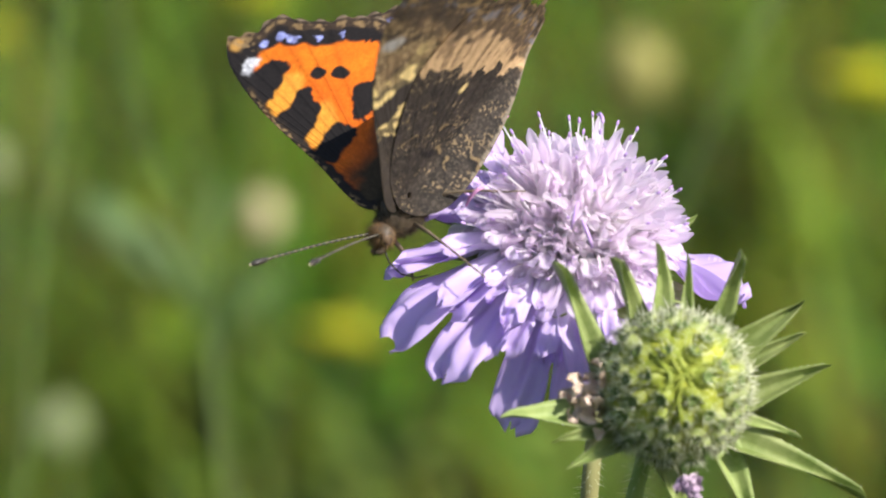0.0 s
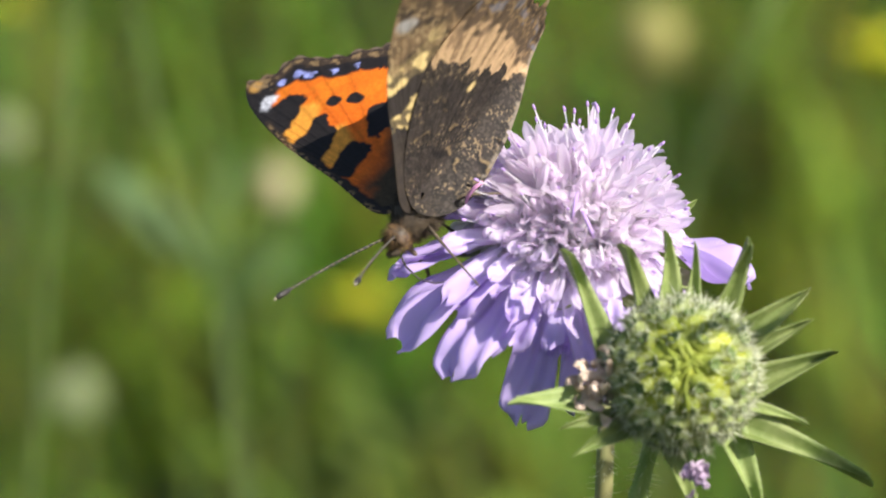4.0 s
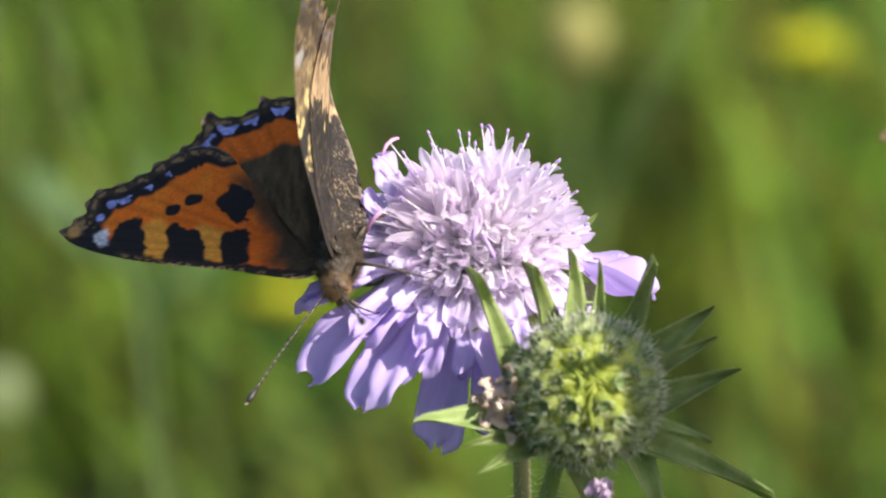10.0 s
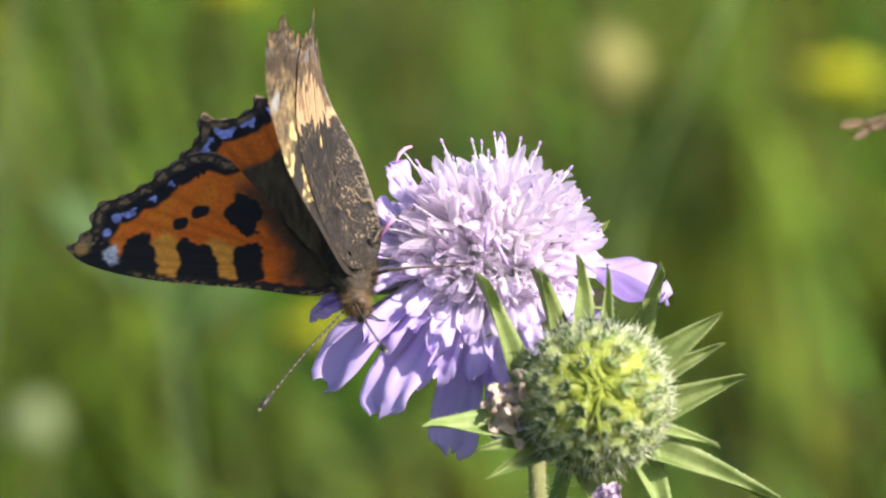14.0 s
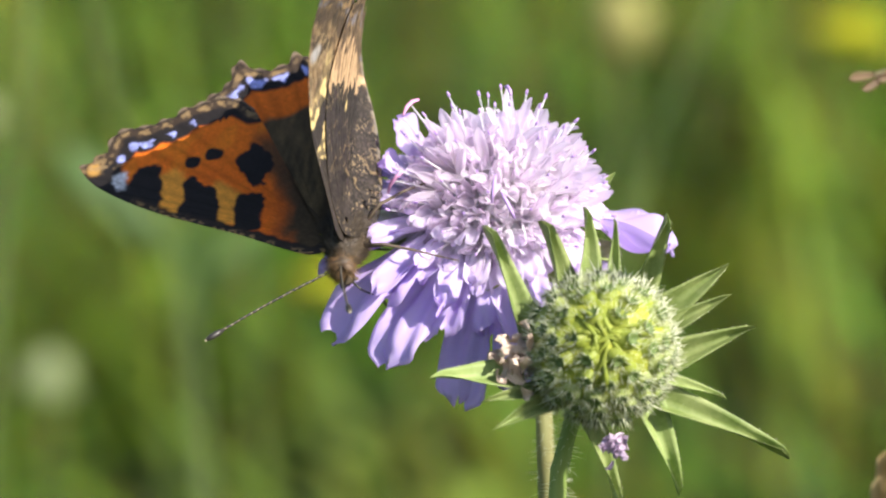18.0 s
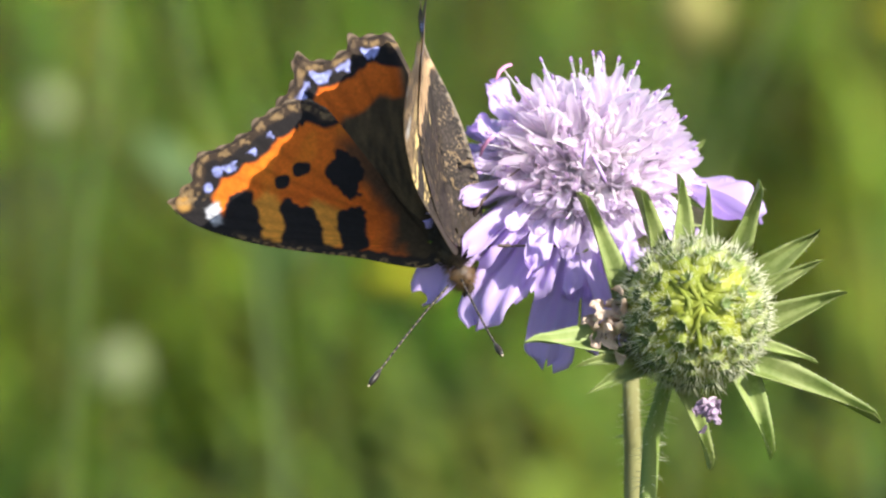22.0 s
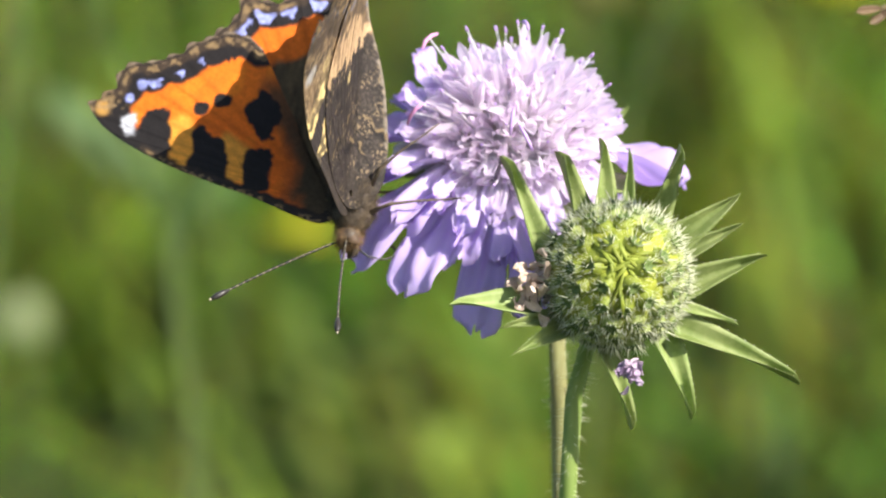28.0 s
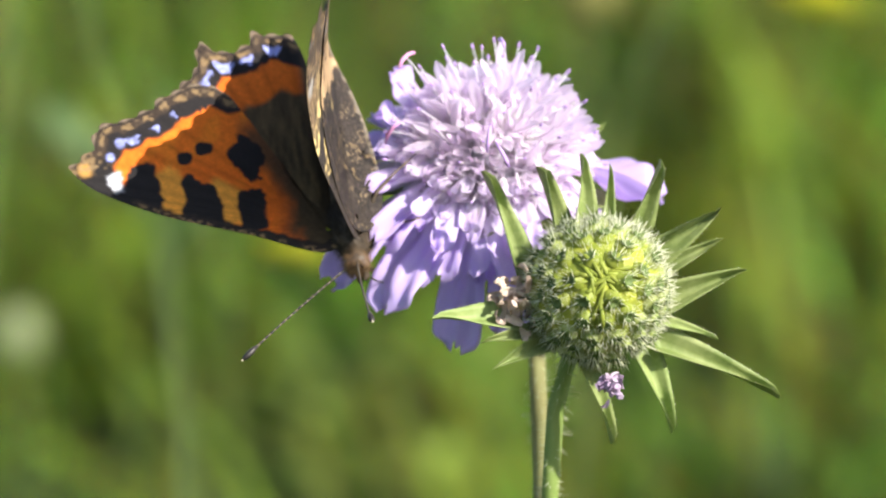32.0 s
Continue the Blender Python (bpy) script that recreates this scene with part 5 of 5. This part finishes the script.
def motions():
    walk(bpy.data.objects["scabious_flower"], [
        (0, pose(0.01610, 0.01034, 0.50103, -0.02, 3.31, -0.58)),
        (0.5, pose(0.01616, 0.01035, 0.50110, -0.01, 3.05, -0.54)),
        (1, pose(0.01618, 0.01034, 0.50106, -0.01, 2.45, -0.43)),
        (1.5, pose(0.01573, 0.01032, 0.50095, -0.00, 1.77, -0.31)),
        (2, pose(0.01575, 0.01033, 0.50098, -0.00, 1.44, -0.25)),
        (2.5, pose(0.01579, 0.01030, 0.50081, -0.00, 1.37, -0.24)),
        (3, pose(0.01583, 0.01029, 0.50075, -0.00, 1.07, -0.19)),
        (3.5, pose(0.01547, 0.01025, 0.50052, -0.00, 0.56, -0.10)),
        (5.5, pose(0.01544, 0.01027, 0.50064, -0.00, 0.15, -0.03)),
        (6, pose(0.01569, 0.01027, 0.50065, -0.00, -0.03, 0.00)),
        (6.5, pose(0.01587, 0.01024, 0.50049, -0.00, 0.09, -0.02)),
        (7, pose(0.01581, 0.01029, 0.50077, -0.00, 0.45, -0.08)),
        (7.5, pose(0.01600, 0.01031, 0.50090, -0.00, 0.55, -0.10)),
        (8, pose(0.01579, 0.01028, 0.50072, -0.00, 0.06, -0.01)),
        (8.5, pose(0.01574, 0.01025, 0.50051, -0.00, -0.81, 0.14)),
        (9, pose(0.01581, 0.01024, 0.50047, -0.00, -1.79, 0.32)),
        (9.5, pose(0.01520, 0.01016, 0.50003, -0.01, -2.72, 0.48)),
        (10, pose(0.01505, 0.01015, 0.50000, -0.02, -3.26, 0.58)),
        (10.5, pose(0.01492, 0.01013, 0.49988, -0.02, -3.36, 0.59)),
        (11, pose(0.01480, 0.01012, 0.49979, -0.02, -3.19, 0.56)),
        (11.5, pose(0.01510, 0.01013, 0.49986, -0.01, -2.71, 0.48)),
        (12, pose(0.01540, 0.01019, 0.50018, -0.01, -2.07, 0.36)),
        (12.5, pose(0.01561, 0.01023, 0.50041, -0.01, -1.82, 0.32)),
        (13, pose(0.01550, 0.01020, 0.50028, -0.01, -2.30, 0.41)),
        (13.5, pose(0.01543, 0.01013, 0.49987, -0.01, -3.10, 0.55)),
        (14, pose(0.01542, 0.01017, 0.50009, -0.02, -3.69, 0.65)),
        (14.5, pose(0.01516, 0.01012, 0.49978, -0.02, -3.91, 0.69)),
        (16.5, pose(0.01511, 0.01018, 0.50017, -0.02, -3.75, 0.66)),
        (17, pose(0.01525, 0.01019, 0.50021, -0.02, -3.41, 0.60)),
        (17.5, pose(0.01566, 0.01025, 0.50057, -0.02, -3.43, 0.60)),
        (18, pose(0.01528, 0.01017, 0.50011, -0.02, -3.89, 0.69)),
        (18.5, pose(0.01512, 0.01017, 0.50006, -0.03, -4.21, 0.74)),
        (19, pose(0.01526, 0.01020, 0.50024, -0.03, -4.19, 0.74)),
        (19.5, pose(0.01507, 0.01015, 0.49998, -0.03, -4.29, 0.76)),
        (20, pose(0.01509, 0.01016, 0.50006, -0.03, -4.66, 0.82)),
        (20.5, pose(0.01453, 0.01011, 0.49976, -0.03, -4.68, 0.83)),
        (21, pose(0.01486, 0.01019, 0.50022, -0.02, -3.98, 0.70)),
        (21.5, pose(0.01526, 0.01024, 0.50051, -0.02, -3.22, 0.57)),
        (22, pose(0.01504, 0.01022, 0.50036, -0.01, -3.04, 0.54)),
        (22.5, pose(0.01488, 0.01022, 0.50036, -0.01, -3.08, 0.54)),
        (23, pose(0.01504, 0.01022, 0.50038, -0.01, -2.86, 0.50)),
        (23.5, pose(0.01514, 0.01024, 0.50048, -0.01, -2.53, 0.45)),
        (24, pose(0.01528, 0.01026, 0.50061, -0.01, -2.27, 0.40)),
        (24.5, pose(0.01477, 0.01013, 0.49987, -0.01, -1.96, 0.35)),
        (25, pose(0.01487, 0.01016, 0.50002, -0.00, -1.80, 0.32)),
        (25.5, pose(0.01474, 0.01014, 0.49990, -0.01, -2.22, 0.39)),
        (27.5, pose(0.01481, 0.01021, 0.50033, -0.01, -2.95, 0.52)),
        (28, pose(0.01538, 0.01015, 0.49998, -0.02, -3.49, 0.62)),
        (28.5, pose(0.01514, 0.01014, 0.49990, -0.02, -3.94, 0.70)),
        (29, pose(0.01501, 0.01011, 0.49974, -0.03, -4.17, 0.74)),
        (29.5, pose(0.01504, 0.01013, 0.49988, -0.03, -4.10, 0.72)),
        (30, pose(0.01514, 0.01011, 0.49975, -0.03, -4.30, 0.76)),
        (30.5, pose(0.01521, 0.01016, 0.50006, -0.04, -4.83, 0.85)),
        (31, pose(0.01439, 0.01012, 0.49980, -0.04, -4.94, 0.87)),
        (31.5, pose(0.01498, 0.01014, 0.49992, -0.03, -4.50, 0.80)),
        (32, pose(0.01488, 0.01012, 0.49979, -0.03, -4.11, 0.73)),
    ])
    walk(BUTTERFLY, [
        (0, pose(-0.00238, 0.00390, 0.50642, 2.3, 44.5, -138.6)),
        (1, pose(-0.00158, 0.00344, 0.50685, 8.8, 41.4, -132.8)),
        (2, pose(-0.00138, 0.00387, 0.50531, 12.4, 42.0, -126.4)),
        (3, pose(-0.00124, 0.00395, 0.50523, 9.6, 41.6, -131.5)),
        (5.5, pose(-0.00265, 0.00373, 0.50378, 22.7, 36.2, -131.0)),
        (6, pose(-0.00191, 0.00362, 0.50537, 20.8, 30.0, -118.5)),
        (6.5, pose(-0.00135, 0.00310, 0.50586, 25.7, 36.9, -115.3)),
        (7, pose(-0.00105, 0.00296, 0.50568, 27.0, 30.6, -110.1)),
        (7.5, pose(-0.00101, 0.00334, 0.50644, 28.4, 32.3, -111.4)),
        (8, pose(-0.00102, 0.00354, 0.50548, 29.9, 25.4, -106.2)),
        (8.5, pose(-0.00075, 0.00331, 0.50361, 34.7, 35.4, -100.5)),
        (9, pose(0.00019, 0.00349, 0.50283, 41.9, 33.6, -90.1)),
        (9.5, pose(-0.00093, 0.00248, 0.50177, 55.2, 37.1, -89.8)),
        (10, pose(-0.00084, 0.00224, 0.50115, 55.6, 37.4, -88.0)),
        (10.5, pose(-0.00188, 0.00226, 0.50186, 50.3, 34.7, -95.2)),
        (11, pose(-0.00159, 0.00212, 0.50137, 50.9, 35.2, -93.0)),
        (11.5, pose(-0.00188, 0.00260, 0.50217, 49.8, 33.8, -98.3)),
        (12, pose(-0.00118, 0.00351, 0.50265, 47.6, 32.4, -97.7)),
        (12.5, pose(-0.00110, 0.00272, 0.50299, 48.8, 34.3, -99.1)),
        (13, pose(-0.00054, 0.00298, 0.50194, 46.2, 35.2, -91.7)),
        (13.5, pose(-0.00031, 0.00259, 0.50036, 58.5, 41.5, -82.4)),
        (14, pose(-0.00032, 0.00202, 0.50036, 63.1, 45.1, -79.5)),
        (14.5, pose(-0.00076, 0.00154, 0.49997, 59.5, 38.9, -82.5)),
        (16.5, pose(-0.00200, 0.00065, 0.50109, 45.8, 39.2, -93.4)),
        (17, pose(-0.00141, 0.00279, 0.49983, 47.7, 41.9, -92.8)),
        (17.5, pose(-0.00106, 0.00224, 0.50039, 47.2, 42.7, -94.6)),
        (18, pose(-0.00187, 0.00249, 0.49911, 46.9, 44.4, -95.2)),
        (18.5, pose(-0.00242, 0.00192, 0.49851, 45.9, 48.2, -98.4)),
        (19, pose(-0.00219, 0.00165, 0.49894, 46.5, 47.1, -99.2)),
        (19.5, pose(-0.00243, 0.00204, 0.49821, 50.2, 49.0, -97.6)),
        (20, pose(-0.00197, 0.00272, 0.49773, 54.8, 50.5, -92.7)),
        (20.5, pose(-0.00120, 0.00072, 0.49592, 67.4, 52.2, -75.0)),
        (21, pose(-0.00001, 0.00041, 0.49528, 68.3, 57.0, -67.6)),
        (21.5, pose(0.00010, 0.00188, 0.49519, 65.4, 62.3, -69.2)),
        (22, pose(-0.00020, 0.00155, 0.49474, 68.9, 63.1, -67.9)),
        (22.5, pose(-0.00051, 0.00080, 0.49463, 67.6, 64.6, -67.6)),
        (23, pose(-0.00056, -0.00017, 0.49551, 63.9, 59.9, -72.7)),
        (23.5, pose(-0.00062, -0.00005, 0.49550, 63.7, 62.6, -73.6)),
        (24, pose(-0.00054, -0.00022, 0.49566, 65.0, 63.8, -72.9)),
        (24.5, pose(-0.00049, 0.00051, 0.49462, 73.6, 64.4, -66.4)),
        (25, pose(-0.00077, -0.00013, 0.49528, 72.6, 60.5, -71.2)),
        (25.5, pose(-0.00134, 0.00091, 0.49503, 73.2, 63.9, -74.4)),
        (27.5, pose(-0.00294, 0.00025, 0.49643, 45.7, 61.9, -102.3)),
        (28, pose(-0.00331, -0.00014, 0.49545, 47.8, 62.6, -99.9)),
        (28.5, pose(-0.00332, 0.00084, 0.49415, 47.4, 67.7, -98.4)),
        (29, pose(-0.00316, 0.00112, 0.49438, 49.0, 59.8, -95.3)),
        (29.5, pose(-0.00359, 0.00139, 0.49539, 54.6, 58.5, -96.5)),
        (30, pose(-0.00304, 0.00090, 0.49511, 48.7, 55.0, -92.5)),
        (30.5, pose(-0.00284, 0.00140, 0.49520, 53.0, 56.4, -90.6)),
        (31, pose(-0.00247, 0.00127, 0.49439, 49.2, 55.8, -88.9)),
        (31.5, pose(-0.00124, 0.00099, 0.49436, 55.0, 58.0, -79.2)),
        (32, pose(-0.00119, -0.00043, 0.49417, 53.1, 54.4, -74.7)),
    ])
    for one in WINGS["right"]:
        walk(one, [
        (0, pose(0, -0.0013, 0, -25.8)), (1, pose(0, -0.0013, 0, -30.2)), (2, pose(0, -0.0013, 0, -27.4)), (3, pose(0, -0.0013, 0, -23.6)), (5.5, pose(0, -0.0013, 0, -26.1)),
        (6, pose(0, -0.0013, 0, -34.4)), (6.5, pose(0, -0.0013, 0, -37.8)), (7, pose(0, -0.0013, 0, -37.8)), (7.5, pose(0, -0.0013, 0, -36.1)), (8, pose(0, -0.0013, 0, -34.2)),
        (8.5, pose(0, -0.0013, 0, -37.6)), (9, pose(0, -0.0013, 0, -37.2)), (9.5, pose(0, -0.0013, 0, -43.2)), (10, pose(0, -0.0013, 0, -44.5)), (10.5, pose(0, -0.0013, 0, -45.0)),
        (11, pose(0, -0.0013, 0, -41.8)), (11.5, pose(0, -0.0013, 0, -42.6)), (12, pose(0, -0.0013, 0, -39.8)), (12.5, pose(0, -0.0013, 0, -41.2)), (13, pose(0, -0.0013, 0, -40.2)),
        (13.5, pose(0, -0.0013, 0, -48.7)), (14, pose(0, -0.0013, 0, -48.6)), (14.5, pose(0, -0.0013, 0, -42.1)), (16.5, pose(0, -0.0013, 0, -34.3)), (17, pose(0, -0.0013, 0, -38.3)),
        (17.5, pose(0, -0.0013, 0, -43.6)), (18, pose(0, -0.0013, 0, -45.1)), (18.5, pose(0, -0.0013, 0, -40.4)), (19, pose(0, -0.0013, 0, -38.0)), (19.5, pose(0, -0.0013, 0, -42.8)),
        (20, pose(0, -0.0013, 0, -45.8)), (20.5, pose(0, -0.0013, 0, -54.2)), (21, pose(0, -0.0013, 0, -53.3)), (21.5, pose(0, -0.0013, 0, -47.0)), (22, pose(0, -0.0013, 0, -47.3)),
        (22.5, pose(0, -0.0013, 0, -47.5)), (23, pose(0, -0.0013, 0, -46.6)), (23.5, pose(0, -0.0013, 0, -48.0)), (24, pose(0, -0.0013, 0, -48.6)), (24.5, pose(0, -0.0013, 0, -51.4)),
        (25, pose(0, -0.0013, 0, -53.5)), (25.5, pose(0, -0.0013, 0, -57.3)), (27.5, pose(0, -0.0013, 0, -51.0)), (28, pose(0, -0.0013, 0, -53.3)), (28.5, pose(0, -0.0013, 0, -53.4)),
        (29, pose(0, -0.0013, 0, -48.7)), (29.5, pose(0, -0.0013, 0, -44.1)), (30, pose(0, -0.0013, 0, -53.2)), (30.5, pose(0, -0.0013, 0, -50.6)), (31, pose(0, -0.0013, 0, -43.9)),
        (31.5, pose(0, -0.0013, 0, -45.4)), (32, pose(0, -0.0013, 0, -51.4)),
        ])
    for one in WINGS["left"]:
        walk(one, [
        (0, pose(0, 0.0020, 0, 70.0, 0, -6)), (1, pose(0, 0.0020, 0, 66.5, 0, -6)), (2, pose(0, 0.0020, 0, 70.5, 0, -6)), (3, pose(0, 0.0020, 0, 68.0, 0, -5)), (5.5, pose(0, 0.0020, 0, 53.8)),
        (6, pose(0, 0.0020, 0, 47.2)), (6.5, pose(0, 0.0020, 0, 49.0)), (7, pose(0, 0.0020, 0, 50.2)), (7.5, pose(0, 0.0020, 0, 45.3)), (8, pose(0, 0.0020, 0, 46.1)),
        (8.5, pose(0, 0.0020, 0, 52.0)), (9, pose(0, 0.0020, 0, 58.5)), (9.5, pose(0, 0.0020, 0, 50.8)), (10, pose(0, 0.0020, 0, 50.4)), (10.5, pose(0, 0.0020, 0, 50.3)),
        (11, pose(0, 0.0020, 0, 51.0)), (11.5, pose(0, 0.0020, 0, 47.9)), (12, pose(0, 0.0020, 0, 46.1)), (12.5, pose(0, 0.0020, 0, 53.3)), (13, pose(0, 0.0020, 0, 56.3)),
        (13.5, pose(0, 0.0020, 0, 58.0)), (14, pose(0, 0.0020, 0, 58.4)), (14.5, pose(0, 0.0020, 0, 51.9)), (16.5, pose(0, 0.0020, 0, 47.1)), (17, pose(0, 0.0020, 0, 48.8)),
        (17.5, pose(0, 0.0020, 0, 53.3)), (18, pose(0, 0.0020, 0, 54.1)), (18.5, pose(0, 0.0020, 0, 47.0)), (19, pose(0, 0.0020, 0, 44.1)), (19.5, pose(0, 0.0020, 0, 41.0)),
        (20, pose(0, 0.0020, 0, 43.8)), (20.5, pose(0, 0.0020, 0, 55.6)), (21, pose(0, 0.0020, 0, 61.0)), (21.5, pose(0, 0.0020, 0, 53.1)), (22, pose(0, 0.0020, 0, 57.1)),
        (22.5, pose(0, 0.0020, 0, 54.8)), (23, pose(0, 0.0020, 0, 56.5)), (23.5, pose(0, 0.0020, 0, 55.2)), (24, pose(0, 0.0020, 0, 55.0)), (24.5, pose(0, 0.0020, 0, 55.0)),
        (25, pose(0, 0.0020, 0, 51.5)), (25.5, pose(0, 0.0020, 0, 53.2)), (27.5, pose(0, 0.0020, 0, 50.3)), (28, pose(0, 0.0020, 0, 51.4)), (28.5, pose(0, 0.0020, 0, 52.5)),
        (29, pose(0, 0.0020, 0, 47.5)), (29.5, pose(0, 0.0020, 0, 43.5)), (30, pose(0, 0.0020, 0, 56.5)), (30.5, pose(0, 0.0020, 0, 54.0)), (31, pose(0, 0.0020, 0, 49.5)),
        (31.5, pose(0, 0.0020, 0, 53.0)), (32, pose(0, 0.0020, 0, 65.5)),
        ])

    # the tall leaf and both grass ears sway in the wind
    walk(bpy.data.objects["broad_leaved_plant"], [(t, pose(0.135, -0.10, 0, 0, a)) for t, a in LEAF_SWAY])
    walk(bpy.data.objects["brown_grass_ear"], [(t, pose(0.11, 0, 0, e, a)) for t, e, a in BROWN_SWAY])
    walk(bpy.data.objects["grass_ear"], [(t, pose(0.075, -0.02, z, 0, a)) for t, a, z in STRAW_SWAY])
    walk(LEGS["front"], [
        (0, pose(0.0010, 0.0014, -0.0030, 0, 27.6, 77.3)), (9, pose(0.0010, 0.0014, -0.0030, 0, 23.6, 50.0)), (13, pose(0.0010, 0.0014, -0.0030, 0, 30.5, 72.8)),
        (20, pose(0.0010, 0.0014, -0.0030, 0, 47.6, 76.0)), (25, pose(0.0010, 0.0014, -0.0030, 0, 21.6, 78.2)), (28, pose(0.0010, 0.0014, -0.0030, 0, 46.9, 106.5)),
        (32, pose(0.0010, 0.0014, -0.0030, 0, 46.9, 106.5)),
    ])
    walk(LEGS["rear"], [
        (0, pose(-0.0016, 0.0014, -0.0030, 0, 21.0, 125.9)), (9, pose(-0.0016, 0.0014, -0.0030, 0, 38.5, 142.2)), (13, pose(-0.0016, 0.0014, -0.0030, 0, 39.6, 144.7)),
        (20, pose(-0.0016, 0.0014, -0.0030, 0, 28.5, 127.9)), (25, pose(-0.0016, 0.0014, -0.0030, 0, 28.1, 131.8)), (28, pose(-0.0016, 0.0014, -0.0030, 0, 17.4, 130.1)),
        (32, pose(-0.0016, 0.0014, -0.0030, 0, 17.4, 130.1)),
    ])
    walk(ANTENNAE[-1], [
        (0, pose(0.00405, -0.00050, -0.00119, 0, -39.4, 0.7)), (1, pose(0.00405, -0.00050, -0.00119, 0, -26.6, 0.0)), (2, pose(0.00405, -0.00050, -0.00119, 0, -27.1, 1.3)),
        (3, pose(0.00405, -0.00050, -0.00119, 0, -25.3, 2.5)), (5.5, pose(0.00405, -0.00050, -0.00119, 0, -20.1, 0.2)), (6, pose(0.00405, -0.00050, -0.00119, 0, -16.7, -18.6)),
        (7, pose(0.00405, -0.00050, -0.00119, 0, -14.9, -27.0)), (8, pose(0.00405, -0.00050, -0.00119, 0, -13.4, -29.6)), (9, pose(0.00405, -0.00050, -0.00119, 0, -14.9, -34.8)),
        (10, pose(0.00405, -0.00050, -0.00119, 0, -22.3, -24.2)), (12, pose(0.00405, -0.00050, -0.00119, 0, -24.5, -30.6)), (13, pose(0.00405, -0.00050, -0.00119, 0, -18.9, -27.4)),
        (13.5, pose(0.00405, -0.00050, -0.00119, 0, -31.4, -23.1)), (14, pose(0.00405, -0.00050, -0.00119, 0, -36.0, -21.0)),
        (14.5, pose(0.00405, -0.00050, -0.00119, 0, -30.6, -24.2)), (17, pose(0.00405, -0.00050, -0.00119, 0, -36.9, -29.6)), (18, pose(0.00405, -0.00050, -0.00119, 0, -39.5, -33.6)),
        (19, pose(0.00405, -0.00050, -0.00119, 0, -38.6, -18.2)), (20.5, pose(0.00405, -0.00050, -0.00119, 0, -35.1, -22.2)), (21, pose(0.00405, -0.00050, -0.00119, 0, -43.1, -21.2)),
        (22, pose(0.00405, -0.00050, -0.00119, 0, -45.4, -16.1)), (23, pose(0.00405, -0.00050, -0.00119, 0, -40.1, -18.1)), (24, pose(0.00405, -0.00050, -0.00119, 0, -43.0, -12.0)),
        (25, pose(0.00405, -0.00050, -0.00119, 0, -43.1, -8.9)), (27.5, pose(0.00405, -0.00050, -0.00119, 0, -52.2, -22.0)), (28, pose(0.00405, -0.00050, -0.00119, 0, -54.7, -21.2)),
        (29, pose(0.00405, -0.00050, -0.00119, 0, -49.8, -24.6)), (30, pose(0.00405, -0.00050, -0.00119, 0, -44.6, -29.9)), (31, pose(0.00405, -0.00050, -0.00119, 0, -44.4, -33.2)),
        (32, pose(0.00405, -0.00050, -0.00119, 0, -37.0, -41.6)),
    ])
    walk(ANTENNAE[1], [
        (0, pose(0.00405, 0.00050, -0.00119, 0, -36.9, 31.5)), (1, pose(0.00405, 0.00050, -0.00119, 0, -23.2, 26.8)), (2, pose(0.00405, 0.00050, -0.00119, 0, -20.5, 32.0)),
        (3, pose(0.00405, 0.00050, -0.00119, 0, -20.2, 33.8)), (5.5, pose(0.00405, 0.00050, -0.00119, 0, -12.8, 41.6)), (6, pose(0.00405, 0.00050, -0.00119, 0, -9.2, 32.5)),
        (19, pose(0.00405, 0.00050, -0.00119, 0, -18.0, 35.6)), (21, pose(0.00405, 0.00050, -0.00119, 0, -17.9, 32.7)), (22, pose(0.00405, 0.00050, -0.00119, 0, -20.0, 40.0)),
        (23, pose(0.00405, 0.00050, -0.00119, 0, -16.1, 35.2)), (24, pose(0.00405, 0.00050, -0.00119, 0, -16.5, 39.4)), (25, pose(0.00405, 0.00050, -0.00119, 0, -12.8, 35.6)),
        (27.5, pose(0.00405, 0.00050, -0.00119, 0, -17.1, 36.0)), (28, pose(0.00405, 0.00050, -0.00119, 0, -19.4, 32.6)), (29, pose(0.00405, 0.00050, -0.00119, 0, -27.8, 41.6)),
        (30, pose(0.00405, 0.00050, -0.00119, 0, -27.5, 34.3)), (32, pose(0.00405, 0.00050, -0.00119, 0, -32.6, 31.4)),
    ])


motions()
